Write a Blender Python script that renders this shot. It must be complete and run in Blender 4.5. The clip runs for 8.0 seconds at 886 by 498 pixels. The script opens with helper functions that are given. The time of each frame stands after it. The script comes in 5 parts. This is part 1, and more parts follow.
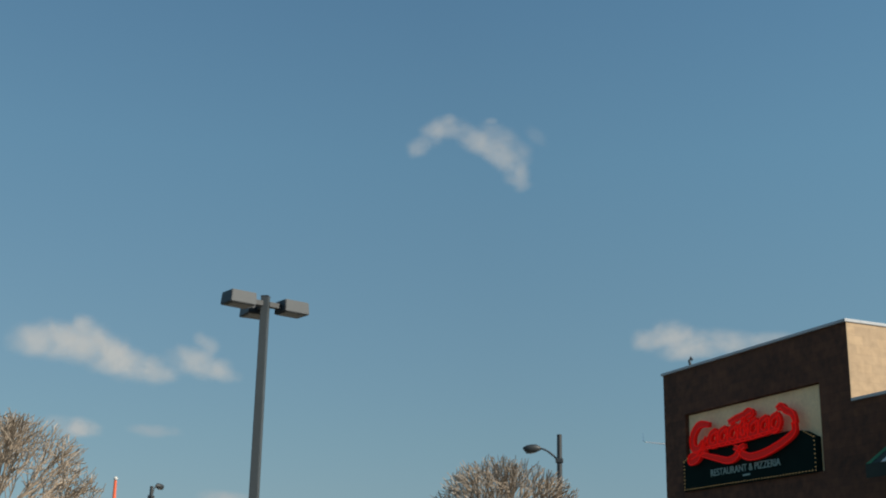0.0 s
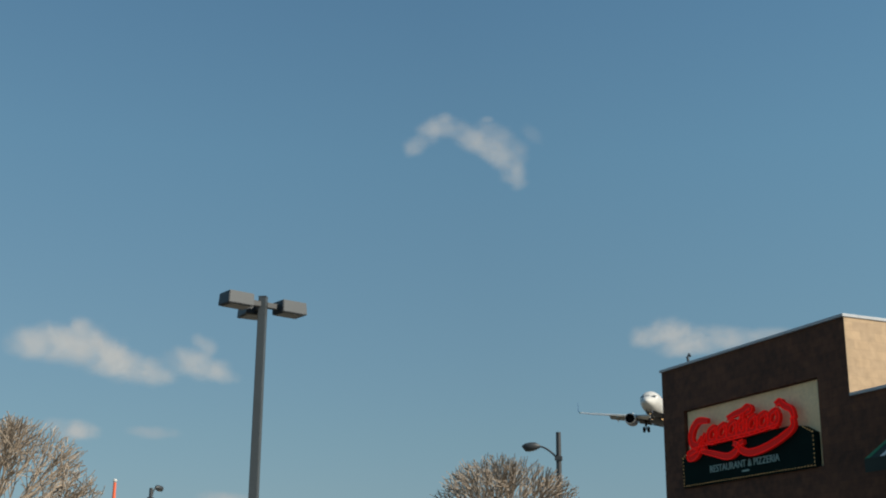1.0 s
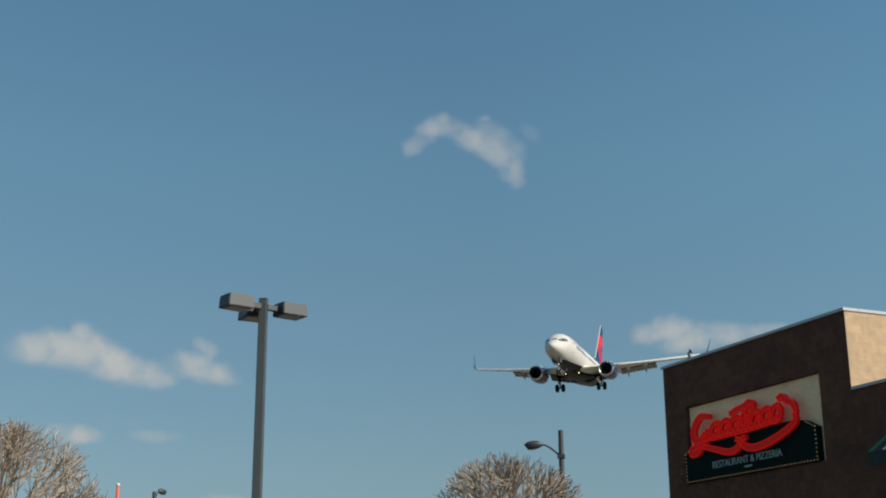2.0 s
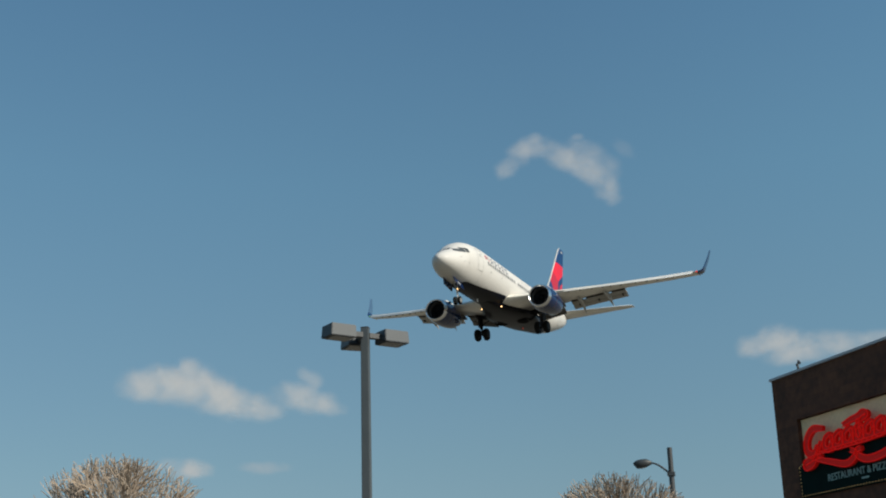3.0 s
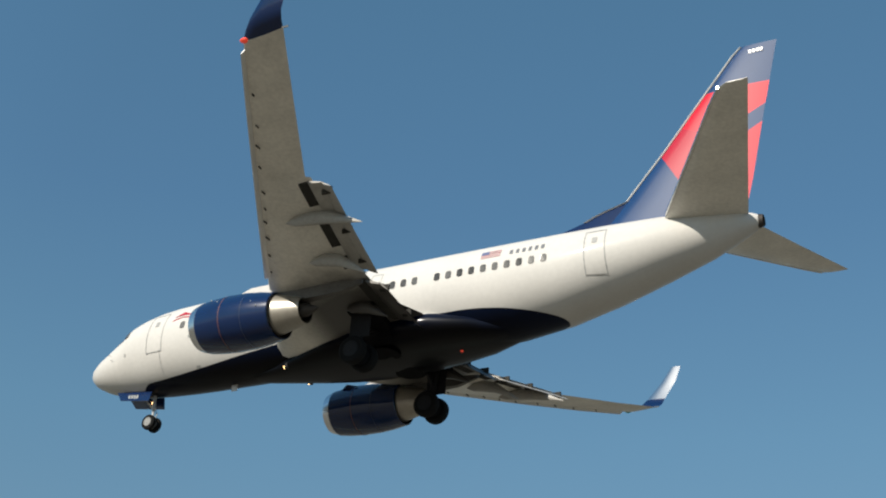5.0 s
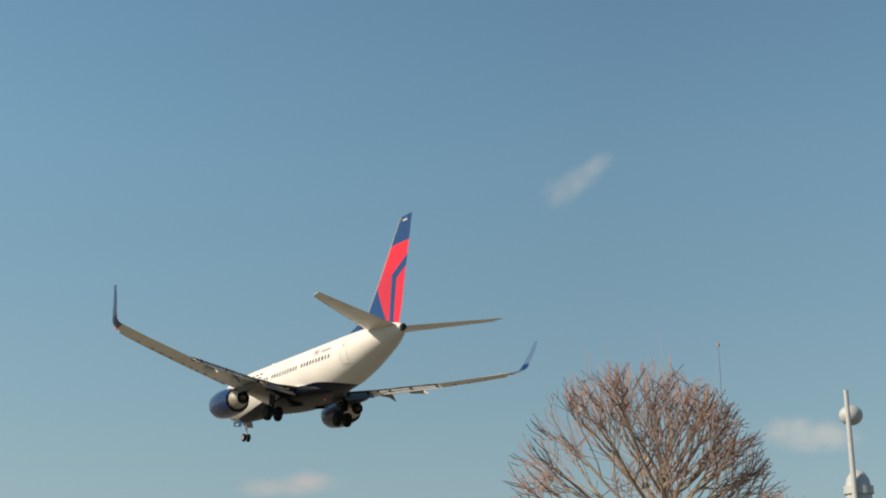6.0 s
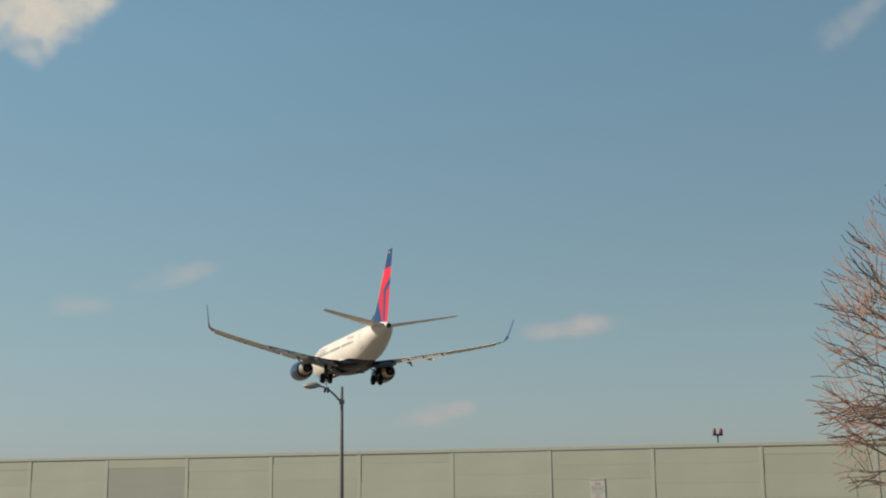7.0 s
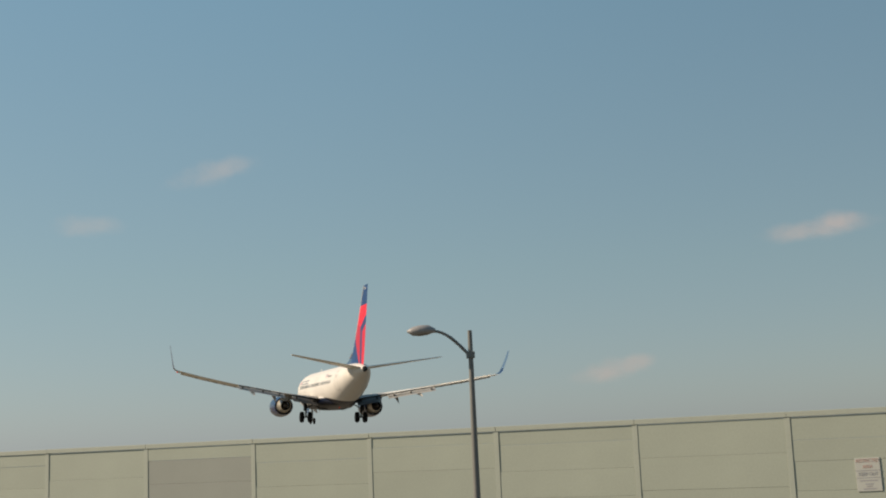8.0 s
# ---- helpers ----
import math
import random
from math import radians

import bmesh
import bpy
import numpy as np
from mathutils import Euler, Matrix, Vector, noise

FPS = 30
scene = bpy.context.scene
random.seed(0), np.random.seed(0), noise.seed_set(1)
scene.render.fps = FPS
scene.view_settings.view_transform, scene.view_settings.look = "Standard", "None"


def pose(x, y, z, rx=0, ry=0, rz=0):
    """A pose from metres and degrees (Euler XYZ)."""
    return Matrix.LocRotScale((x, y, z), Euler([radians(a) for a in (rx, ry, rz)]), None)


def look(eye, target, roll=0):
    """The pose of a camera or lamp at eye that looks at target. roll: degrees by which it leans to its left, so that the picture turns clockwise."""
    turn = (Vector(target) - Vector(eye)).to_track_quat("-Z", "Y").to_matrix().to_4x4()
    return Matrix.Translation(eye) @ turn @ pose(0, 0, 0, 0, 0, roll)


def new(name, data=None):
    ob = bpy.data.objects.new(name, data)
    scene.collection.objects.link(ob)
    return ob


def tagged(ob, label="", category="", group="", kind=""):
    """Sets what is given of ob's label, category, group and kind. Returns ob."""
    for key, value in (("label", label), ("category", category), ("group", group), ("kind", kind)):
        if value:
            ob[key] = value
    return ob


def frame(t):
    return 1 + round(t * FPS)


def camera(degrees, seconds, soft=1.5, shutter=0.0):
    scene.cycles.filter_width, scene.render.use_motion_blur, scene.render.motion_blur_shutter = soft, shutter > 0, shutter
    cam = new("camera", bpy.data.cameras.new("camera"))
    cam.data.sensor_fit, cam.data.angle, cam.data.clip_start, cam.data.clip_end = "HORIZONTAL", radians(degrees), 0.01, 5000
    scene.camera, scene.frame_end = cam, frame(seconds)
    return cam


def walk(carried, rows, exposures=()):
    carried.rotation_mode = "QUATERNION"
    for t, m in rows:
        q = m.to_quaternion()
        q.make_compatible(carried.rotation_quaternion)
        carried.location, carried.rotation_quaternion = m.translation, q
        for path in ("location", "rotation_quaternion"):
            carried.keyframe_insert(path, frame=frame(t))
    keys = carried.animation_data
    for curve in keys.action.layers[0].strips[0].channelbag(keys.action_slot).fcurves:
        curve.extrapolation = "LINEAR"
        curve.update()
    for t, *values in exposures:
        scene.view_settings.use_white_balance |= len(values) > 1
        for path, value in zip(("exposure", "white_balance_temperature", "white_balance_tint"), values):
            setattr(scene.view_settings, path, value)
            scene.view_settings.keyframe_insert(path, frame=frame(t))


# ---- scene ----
def aim(x, y, z, yaw, pitch, roll):
    """A camera pose: yaw to the left from +y, pitch up, roll clockwise, in degrees."""
    return pose(x, y, z, 90 + pitch, 0, yaw) @ pose(0, 0, 0, 0, 0, -roll)


cam = camera(38.13, 8.0, soft=2.0)
walk(cam, [
    (0.00, aim(0.00, 0.00, 1.60, 33.499, 16.486, -1.030)),
    (0.50, aim(0.00, 0.00, 1.60, 33.597, 16.500, -0.727)),
    (1.00, aim(0.00, 0.00, 1.60, 33.369, 16.438, -0.436)),
    (2.30, aim(0.00, 0.00, 1.60, 33.746, 16.514, 0.816)),
    (2.50, aim(0.00, 0.00, 1.60, 34.463, 16.787, 1.038)),
    (3.00, aim(0.00, 0.00, 1.60, 37.891, 17.528, 1.741)),
    (3.20, aim(0.00, 0.00, 1.60, 40.531, 18.966, 1.943)),
    (3.50, aim(0.00, 0.00, 1.60, 46.908, 22.695, 1.184)),
    (3.70, aim(0.00, 0.00, 1.60, 52.537, 24.525, 0.284)),
    (3.90, aim(0.00, 0.00, 1.60, 58.927, 26.360, 0.764)),
    (4.00, aim(0.00, 0.00, 1.60, 62.871, 27.398, 0.588)),
    (4.20, aim(0.00, 0.00, 1.60, 72.054, 29.940, 0.453)),
    (4.50, aim(0.00, 0.00, 1.60, 91.522, 32.928, -1.236)),
    (4.70, aim(0.00, 0.00, 1.60, 110.714, 33.057, -3.728)),
    (4.90, aim(0.00, 0.00, 1.60, 127.152, 30.363, -3.540)),
    (5.10, aim(0.00, 0.00, 1.60, 139.656, 27.280, -3.078)),
    (5.30, aim(0.00, 0.00, 1.60, 148.544, 24.600, -2.499)),
    (5.50, aim(0.00, 0.00, 1.60, 154.868, 22.432, -1.959)),
    (5.65, aim(0.00, 0.00, 1.60, 158.527, 20.979, -1.674)),
    (5.80, aim(0.00, 0.00, 1.60, 161.623, 19.487, -1.564)),
    (6.00, aim(0.00, 0.00, 1.60, 163.794, 16.741, -0.148)),
    (6.20, aim(0.00, 0.00, 1.60, 166.111, 14.178, -0.655)),
    (6.50, aim(0.00, 0.00, 1.60, 171.529, 12.005, 0.831)),
    (6.80, aim(-1.03, -1.06, 1.02, 176.752, 10.986, 0.614)),
    (7.00, aim(-1.18, -6.56, 1.23, 176.136, 10.847, 0.559)),
    (7.50, aim(-0.77, -19.87, 1.88, 178.447, 11.128, 0.893)),
    (7.80, aim(-0.18, -27.33, 2.37, 178.962, 9.469, 2.424)),
    (8.00, aim(-0.46, -28.47, 2.63, 180.993, 9.102, 2.420)),
], exposures=[(0.0, 0.12, 6750, 8), (3.0, 0.13, 6650, 8), (4.0, 0.15, 6450, 8), (4.7, 0.19, 6450, 9), (5.8, 0.44, 7400, 12), (6.5, 0.36, 7700, 13), (7.2, 0.28, 7900, 15), (8.0, 0.28, 8100, 16)])

# ---- sky and sun ----
SUN_DIR = Vector((0.83, 0.04, 0.545)).normalized()
world = bpy.data.worlds.new("sky")
scene.world = world
world.use_nodes = True
wn = world.node_tree.nodes
wl = world.node_tree.links
wn.clear()
sky = wn.new("ShaderNodeTexSky")
sky.sky_type = "NISHITA"
sky.sun_disc = False
sky.sun_elevation = math.asin(SUN_DIR.z)
sky.sun_rotation = math.atan2(SUN_DIR.x, SUN_DIR.y)
sky.altitude = 200
sky.air_density = 1.0
sky.dust_density = 1.0
sky.ozone_density = 2.0
bg = wn.new("ShaderNodeBackground")
bg.inputs["Strength"].default_value = 0.075
wo = wn.new("ShaderNodeOutputWorld")
cast = wn.new("ShaderNodeVectorMath")
cast.operation = "MULTIPLY"
cast.inputs[1].default_value = (0.92, 1.0, 0.99)
wl.new(sky.outputs["Color"], cast.inputs[0])
haze = wn.new("ShaderNodeMix")
haze.data_type = "RGBA"
haze.inputs["Factor"].default_value = 0.50
tint = wn.new("ShaderNodeValToRGB")
tint.color_ramp.elements[0].position = 0.02
tint.color_ramp.elements[0].color = (2.20, 3.50, 5.25, 1)
tint.color_ramp.elements[1].position = 0.64
tint.color_ramp.elements[1].color = (1.02, 2.95, 5.05, 1)
for place, shade in ((0.14, (2.02, 3.90, 5.12, 1)), (0.35, (1.60, 3.97, 5.96, 1)), (0.50, (1.12, 3.12, 5.45, 1))):
    tint.color_ramp.elements.new(place).color = shade
up = wn.new("ShaderNodeTexCoord")
height = wn.new("ShaderNodeSeparateXYZ")
wl.new(up.outputs["Generated"], height.inputs[0])
wl.new(height.outputs["Z"], tint.inputs["Fac"])
# the sky pales on the sun's side
side_dot = wn.new("ShaderNodeVectorMath")
side_dot.operation = "DOT_PRODUCT"
side_dot.inputs[1].default_value = Vector((0.997, 0.072, 0))
wl.new(up.outputs["Generated"], side_dot.inputs[0])
half_dot = wn.new("ShaderNodeMath")
half_dot.operation = "MULTIPLY_ADD"
half_dot.inputs[1].default_value = 0.5
half_dot.inputs[2].default_value = 0.5
wl.new(side_dot.outputs["Value"], half_dot.inputs[0])
pale = wn.new("ShaderNodeValToRGB")
pale.color_ramp.elements[0].position = 0.05
pale.color_ramp.elements[0].color = (1.0, 1.0, 1.0, 1)
pale.color_ramp.elements[1].position = 0.80
pale.color_ramp.elements[1].color = (1.38, 1.38, 1.38, 1)
for place, level in ((0.28, 0.93), (0.38, 1.05), (0.52, 1.22)):
    pale.color_ramp.elements.new(place).color = (level, level, level, 1)
wl.new(half_dot.outputs[0], pale.inputs["Fac"])
sided = wn.new("ShaderNodeVectorMath")
sided.operation = "MULTIPLY"
wl.new(tint.outputs["Color"], sided.inputs[0])
wl.new(pale.outputs["Color"], sided.inputs[1])
wl.new(sided.outputs["Vector"], haze.inputs[7])
wl.new(cast.outputs["Vector"], haze.inputs[6])
wl.new(haze.outputs[2], bg.inputs["Color"])
wl.new(bg.outputs["Background"], wo.inputs["Surface"])

sun_data = bpy.data.lights.new("sun", "SUN")
sun_data.energy = 4.75
sun_data.angle = radians(0.53)
sun_data.color = (1.0, 0.93, 0.82)
sun = new("sun", sun_data)
sun.matrix_world = look(SUN_DIR * 100, (0, 0, 0))


# ---- materials ----
def material(name, colour, rough=0.6, metal=0.0, vary=0.12, scale=3.0, bump=0.0, fine=40.0, per_object=0.0, coat=0.0, spec=0.5):
    """A painted or natural surface: colour that varies at two scales, with fine relief."""
    m = bpy.data.materials.new(name)
    m.use_nodes = True
    nt = m.node_tree
    n, l = nt.nodes, nt.links
    b = n["Principled BSDF"]
    b.inputs["Roughness"].default_value = rough
    b.inputs["Metallic"].default_value = metal
    b.inputs["Coat Weight"].default_value = coat
    b.inputs["Coat Roughness"].default_value = 0.08
    b.inputs["Specular IOR Level"].default_value = spec
    tc = n.new("ShaderNodeTexCoord")
    big = n.new("ShaderNodeTexNoise")
    big.inputs["Scale"].default_value = scale
    big.inputs["Detail"].default_value = 4
    small = n.new("ShaderNodeTexNoise")
    small.inputs["Scale"].default_value = fine
    small.inputs["Detail"].default_value = 3
    l.new(tc.outputs["Object"], big.inputs["Vector"])
    l.new(tc.outputs["Object"], small.inputs["Vector"])
    add = n.new("ShaderNodeMath")
    add.operation = "ADD"
    l.new(big.outputs["Fac"], add.inputs[0])
    l.new(small.outputs["Fac"], add.inputs[1])
    ramp = n.new("ShaderNodeMapRange")
    ramp.inputs["From Min"].default_value = 0.6
    ramp.inputs["From Max"].default_value = 1.4
    ramp.inputs["To Min"].default_value = 1 - vary
    ramp.inputs["To Max"].default_value = 1 + vary
    l.new(add.outputs[0], ramp.inputs["Value"])
    last = ramp.outputs["Result"]
    if per_object:
        oi = n.new("ShaderNodeObjectInfo")
        pr = n.new("ShaderNodeMapRange")
        pr.inputs["To Min"].default_value = 1 - per_object
        pr.inputs["To Max"].default_value = 1 + per_object
        l.new(oi.outputs["Random"], pr.inputs["Value"])
        mul = n.new("ShaderNodeMath")
        mul.operation = "MULTIPLY"
        l.new(last, mul.inputs[0])
        l.new(pr.outputs["Result"], mul.inputs[1])
        last = mul.outputs[0]
    col = n.new("ShaderNodeVectorMath")
    col.operation = "SCALE"
    col.inputs[0].default_value = colour
    l.new(last, col.inputs["Scale"])
    l.new(col.outputs["Vector"], b.inputs["Base Color"])
    if bump:
        bp = n.new("ShaderNodeBump")
        bp.inputs["Strength"].default_value = bump
        bp.inputs["Distance"].default_value = 0.02
        l.new(small.outputs["Fac"], bp.inputs["Height"])
        l.new(bp.outputs["Normal"], b.inputs["Normal"])
    return m


def glow(name, colour, strength):
    m = bpy.data.materials.new(name)
    m.use_nodes = True
    b = m.node_tree.nodes["Principled BSDF"]
    b.inputs["Base Color"].default_value = (*colour, 1)
    b.inputs["Emission Color"].default_value = (*colour, 1)
    b.inputs["Emission Strength"].default_value = strength
    return m


def math_node(nt, op, a, b_, clamp=False):
    q = nt.nodes.new("ShaderNodeMath")
    q.operation = op
    q.use_clamp = clamp
    for i, value in enumerate((a, b_)):
        if value is None:
            continue
        if isinstance(value, (int, float)):
            q.inputs[i].default_value = value
        else:
            nt.links.new(value, q.inputs[i])
    return q.outputs[0]


def smooth_step(nt, value, low, high, to_min=0.0, to_max=1.0):
    q = nt.nodes.new("ShaderNodeMapRange")
    q.interpolation_type = "SMOOTHSTEP"
    q.inputs["From Min"].default_value = low
    q.inputs["From Max"].default_value = high
    q.inputs["To Min"].default_value = to_min
    q.inputs["To Max"].default_value = to_max
    nt.links.new(value, q.inputs["Value"])
    return q.outputs["Result"]


WHITE = (0.565, 0.55, 0.518)
NAVY = (0.0024, 0.0150, 0.063)
# the same navy, with the underside's shade put into the colour
BELLY_SHADED = (0.0018, 0.0055, 0.019)
RED = (0.62, 0.015, 0.035)


def livery():
    """White fuselage paint with the navy belly, which sweeps down behind the wing."""
    m = material("fuselage_paint", WHITE, rough=0.38, vary=0.05, scale=0.6, fine=6.0, coat=0.10, spec=0.06)
    nt = m.node_tree
    tc = nt.nodes.new("ShaderNodeTexCoord")
    sep = nt.nodes.new("ShaderNodeSeparateXYZ")
    nt.links.new(tc.outputs["Object"], sep.inputs[0])
    x, z = sep.outputs["X"], sep.outputs["Z"]
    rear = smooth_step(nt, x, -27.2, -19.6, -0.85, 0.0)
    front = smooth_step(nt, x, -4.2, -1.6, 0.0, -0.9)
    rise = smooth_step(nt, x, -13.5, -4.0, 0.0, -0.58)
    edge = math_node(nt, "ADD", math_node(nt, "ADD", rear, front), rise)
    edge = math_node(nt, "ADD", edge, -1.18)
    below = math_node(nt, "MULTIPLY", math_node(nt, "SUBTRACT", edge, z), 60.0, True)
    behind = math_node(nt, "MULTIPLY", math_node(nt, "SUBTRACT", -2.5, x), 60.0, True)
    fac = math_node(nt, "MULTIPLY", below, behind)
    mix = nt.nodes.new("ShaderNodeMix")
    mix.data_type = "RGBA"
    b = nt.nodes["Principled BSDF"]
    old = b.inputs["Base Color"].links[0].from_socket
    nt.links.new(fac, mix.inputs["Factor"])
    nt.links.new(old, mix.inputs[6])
    mix.inputs[7].default_value = (*BELLY_SHADED, 1)
    # shade along the belly, painted in as a ragged near-black band
    ns = nt.nodes.new("ShaderNodeTexNoise")
    ns.inputs["Scale"].default_value = 0.7
    ns.inputs["Detail"].default_value = 5
    nt.links.new(tc.outputs["Object"], ns.inputs["Vector"])
    low = smooth_step(nt, math_node(nt, "ADD", z, math_node(nt, "MULTIPLY", ns.outputs["Fac"], 0.7)), -1.60, -0.8, 0.92, 0.0)
    span = math_node(nt, "MULTIPLY", smooth_step(nt, x, -9.0, -4.0, 1.0, 0.6), smooth_step(nt, x, -23.5, -20.0))
    belly_shade = nt.nodes.new("ShaderNodeMix")
    belly_shade.data_type = "RGBA"
    nt.links.new(math_node(nt, "MULTIPLY", math_node(nt, "MULTIPLY", low, span), fac), belly_shade.inputs["Factor"])
    nt.links.new(mix.outputs[2], belly_shade.inputs[6])
    belly_shade.inputs[7].default_value = (0.0022, 0.0019, 0.0019, 1)
    nt.links.new(belly_shade.outputs[2], b.inputs["Base Color"])
    return m


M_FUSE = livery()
M_WHITE = material("white_paint", WHITE, rough=0.32, vary=0.05, scale=1.0, fine=8)
M_NAVY = material("navy_paint", NAVY, rough=0.2, vary=0.08, scale=1.0, fine=8, coat=0.45, spec=0.3)
M_DRED = material("deep_red_paint", (0.42, 0.012, 0.03), rough=0.3, vary=0.05, scale=1.0, fine=8)
M_WING = material("wing_grey", (0.70, 0.67, 0.60), rough=0.42, vary=0.16, scale=0.9, fine=7)


def gear_shaded(m):
    """Shade under the wing round the main gear, painted dark with a ragged edge."""
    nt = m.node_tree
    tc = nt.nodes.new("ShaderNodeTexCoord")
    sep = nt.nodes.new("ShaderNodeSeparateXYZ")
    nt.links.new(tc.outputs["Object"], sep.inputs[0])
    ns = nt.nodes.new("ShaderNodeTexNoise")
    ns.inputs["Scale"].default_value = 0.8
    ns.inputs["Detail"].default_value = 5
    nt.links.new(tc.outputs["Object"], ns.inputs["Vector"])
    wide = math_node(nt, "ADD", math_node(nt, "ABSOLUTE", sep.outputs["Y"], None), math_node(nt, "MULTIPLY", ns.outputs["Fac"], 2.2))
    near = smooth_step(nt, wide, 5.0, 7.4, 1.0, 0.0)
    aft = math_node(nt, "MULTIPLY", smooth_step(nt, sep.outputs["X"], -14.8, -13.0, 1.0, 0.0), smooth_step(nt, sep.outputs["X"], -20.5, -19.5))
    root_shade = math_node(nt, "MULTIPLY", math_node(nt, "MULTIPLY", near, aft), 0.93)
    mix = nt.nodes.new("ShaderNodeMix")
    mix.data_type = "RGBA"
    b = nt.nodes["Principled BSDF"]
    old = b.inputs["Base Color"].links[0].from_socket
    nt.links.new(root_shade, mix.inputs["Factor"])
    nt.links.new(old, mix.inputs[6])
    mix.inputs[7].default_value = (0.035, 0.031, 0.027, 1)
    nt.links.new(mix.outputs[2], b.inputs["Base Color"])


gear_shaded(M_WING)
M_PANEL = material("wing_panel_grey", (0.34, 0.325, 0.295), rough=0.45, vary=0.18, scale=1.5, fine=9)
gear_shaded(M_PANEL)
M_METAL = material("polished_metal", (0.78, 0.78, 0.78), rough=0.2, metal=1.0, vary=0.05)
M_SLAT = material("dulled_slat_metal", (0.74, 0.73, 0.70), rough=0.42, metal=0.45, vary=0.08, scale=2)
M_DARKMETAL = material("exhaust_metal", (0.38, 0.35, 0.30), rough=0.4, metal=0.7, vary=0.15)
M_GEAR = material("gear_grey", (0.45, 0.45, 0.44), rough=0.4, vary=0.15, scale=6)
M_RUBBER = material("tyre_rubber", (0.011, 0.011, 0.011), rough=0.85, vary=0.2, scale=8, spec=0.1)
# main gear colour darkened for the shade under the wing; also lamp housings
M_GEARDK = material("dark_gear_metal", (0.020, 0.020, 0.022), rough=0.6, vary=0.2, scale=6, spec=0.12)
M_BLACK = material("well_shade", (0.008, 0.008, 0.009), rough=0.9, vary=0.2, spec=0.05)
M_HUB = material("worn_wheel_hub", (0.24, 0.24, 0.23), rough=0.5, vary=0.2, scale=8)
M_PYLON = material("dark_pylon_fairing", (0.105, 0.098, 0.088), rough=0.6, vary=0.3, scale=1.6, fine=9)
M_SOOT = material("sooty_exhaust_plug", (0.05, 0.043, 0.038), rough=0.6, metal=0.4, vary=0.25)
M_COVE = material("cove_shade_and_bracket", (0.040, 0.038, 0.034), rough=0.8, vary=0.25, spec=0.1)
M_FAN = material("fan_blade_metal", (0.022, 0.022, 0.024), rough=0.5, metal=0.3, vary=0.1, spec=0.2)
M_DUCT = material("inlet_duct_grey", (0.085, 0.085, 0.085), rough=0.6, vary=0.15, spec=0.2)
M_SLOT = material("grey_slat_slot", (0.085, 0.080, 0.072), rough=0.8, vary=0.2, spec=0.1)
M_GLASS = material("cockpit_glass", (0.075, 0.08, 0.08), rough=0.22, vary=0.05)
M_CABIN = material("cabin_window_glass", (0.105, 0.102, 0.095), rough=0.15, vary=0.1, per_object=0.55)
M_SEAM = material("nacelle_seam", (0.03, 0.045, 0.09), rough=0.5, vary=0.1)
M_STRIPE = material("dull_red_stripe", (0.095, 0.038, 0.045), rough=0.4, vary=0.2)
M_LINE = material("panel_seam", (0.30, 0.30, 0.29), rough=0.6, vary=0.1)
M_FLAGP = material("faded_patch", (0.52, 0.28, 0.28), rough=0.4, vary=0.2, scale=6)
M_DULLW = material("dull_white_paint", (0.34, 0.355, 0.355), rough=0.5, vary=0.1)
M_LAMP_ON = glow("landing_light", (1.0, 0.60, 0.26), 3.2)
M_WLIN = material("pale_blue_winglet_paint", (0.050, 0.100, 0.170), rough=0.3, vary=0.08, scale=1.5, fine=8, coat=0.2)
M_REG = material("grey_marking_paint", (0.15, 0.155, 0.165), rough=0.4, vary=0.1)
M_CANTON = material("blue_flag_corner", (0.13, 0.15, 0.25), rough=0.4, vary=0.1)
M_NAVRED = glow("nav_light_red", (0.7, 0.06, 0.03), 0.35)
M_NAVGREEN = glow("nav_light_green", (0.03, 0.22, 0.14), 0.05)
M_WALLC = material("noise_wall_panel", (0.278, 0.312, 0.266), rough=0.8, vary=0.07, scale=0.5, fine=14, bump=0.15, per_object=0.03)
M_WALLG = material("noise_wall_repaint", (0.227, 0.248, 0.226), rough=0.8, vary=0.05, scale=0.5, fine=14, bump=0.15)
M_POSTC = material("noise_wall_post", (0.292, 0.324, 0.280), rough=0.75, vary=0.06, scale=1.0, fine=14, bump=0.1)
M_POLE = material("weathered_steel_pole", (0.064, 0.075, 0.081), rough=0.5, vary=0.15, scale=2, fine=25)
M_POLE_DK = material("dark_steel_pole", (0.036, 0.04, 0.043), rough=0.5, vary=0.15, scale=2, fine=25)
M_POLE_LT = material("pale_steel_pole", (0.135, 0.138, 0.130), rough=0.5, vary=0.15, scale=2, fine=25)
M_HEAD_LT = material("pale_lamp_head", (0.25, 0.245, 0.24), rough=0.5, vary=0.12, scale=3, fine=25)
M_HEAD = material("luminaire_paint", (0.029, 0.039, 0.047), rough=0.5, vary=0.12, scale=3, fine=25)
M_LENS = material("luminaire_lens", (0.13, 0.118, 0.10), rough=0.25, vary=0.1)
M_BARK = material("bark", (0.17, 0.125, 0.095), rough=0.85, vary=0.3, scale=4, fine=30, bump=0.4)
M_TWIG = material("twig_bark", (0.345, 0.275, 0.21), rough=0.8, vary=0.3, scale=3, fine=20)
M_LIMB = material("limb_bark", (0.24, 0.19, 0.15), rough=0.8, vary=0.3, scale=3, fine=20)
M_TWIG_RED = material("red_twig_bark", (0.225, 0.140, 0.114), rough=0.8, vary=0.35, scale=3, fine=20)
M_ASPHALT = material("pale_concrete_and_dry_grass", (0.138, 0.122, 0.094), rough=0.9, vary=0.3, scale=0.05, fine=30, bump=0.3)


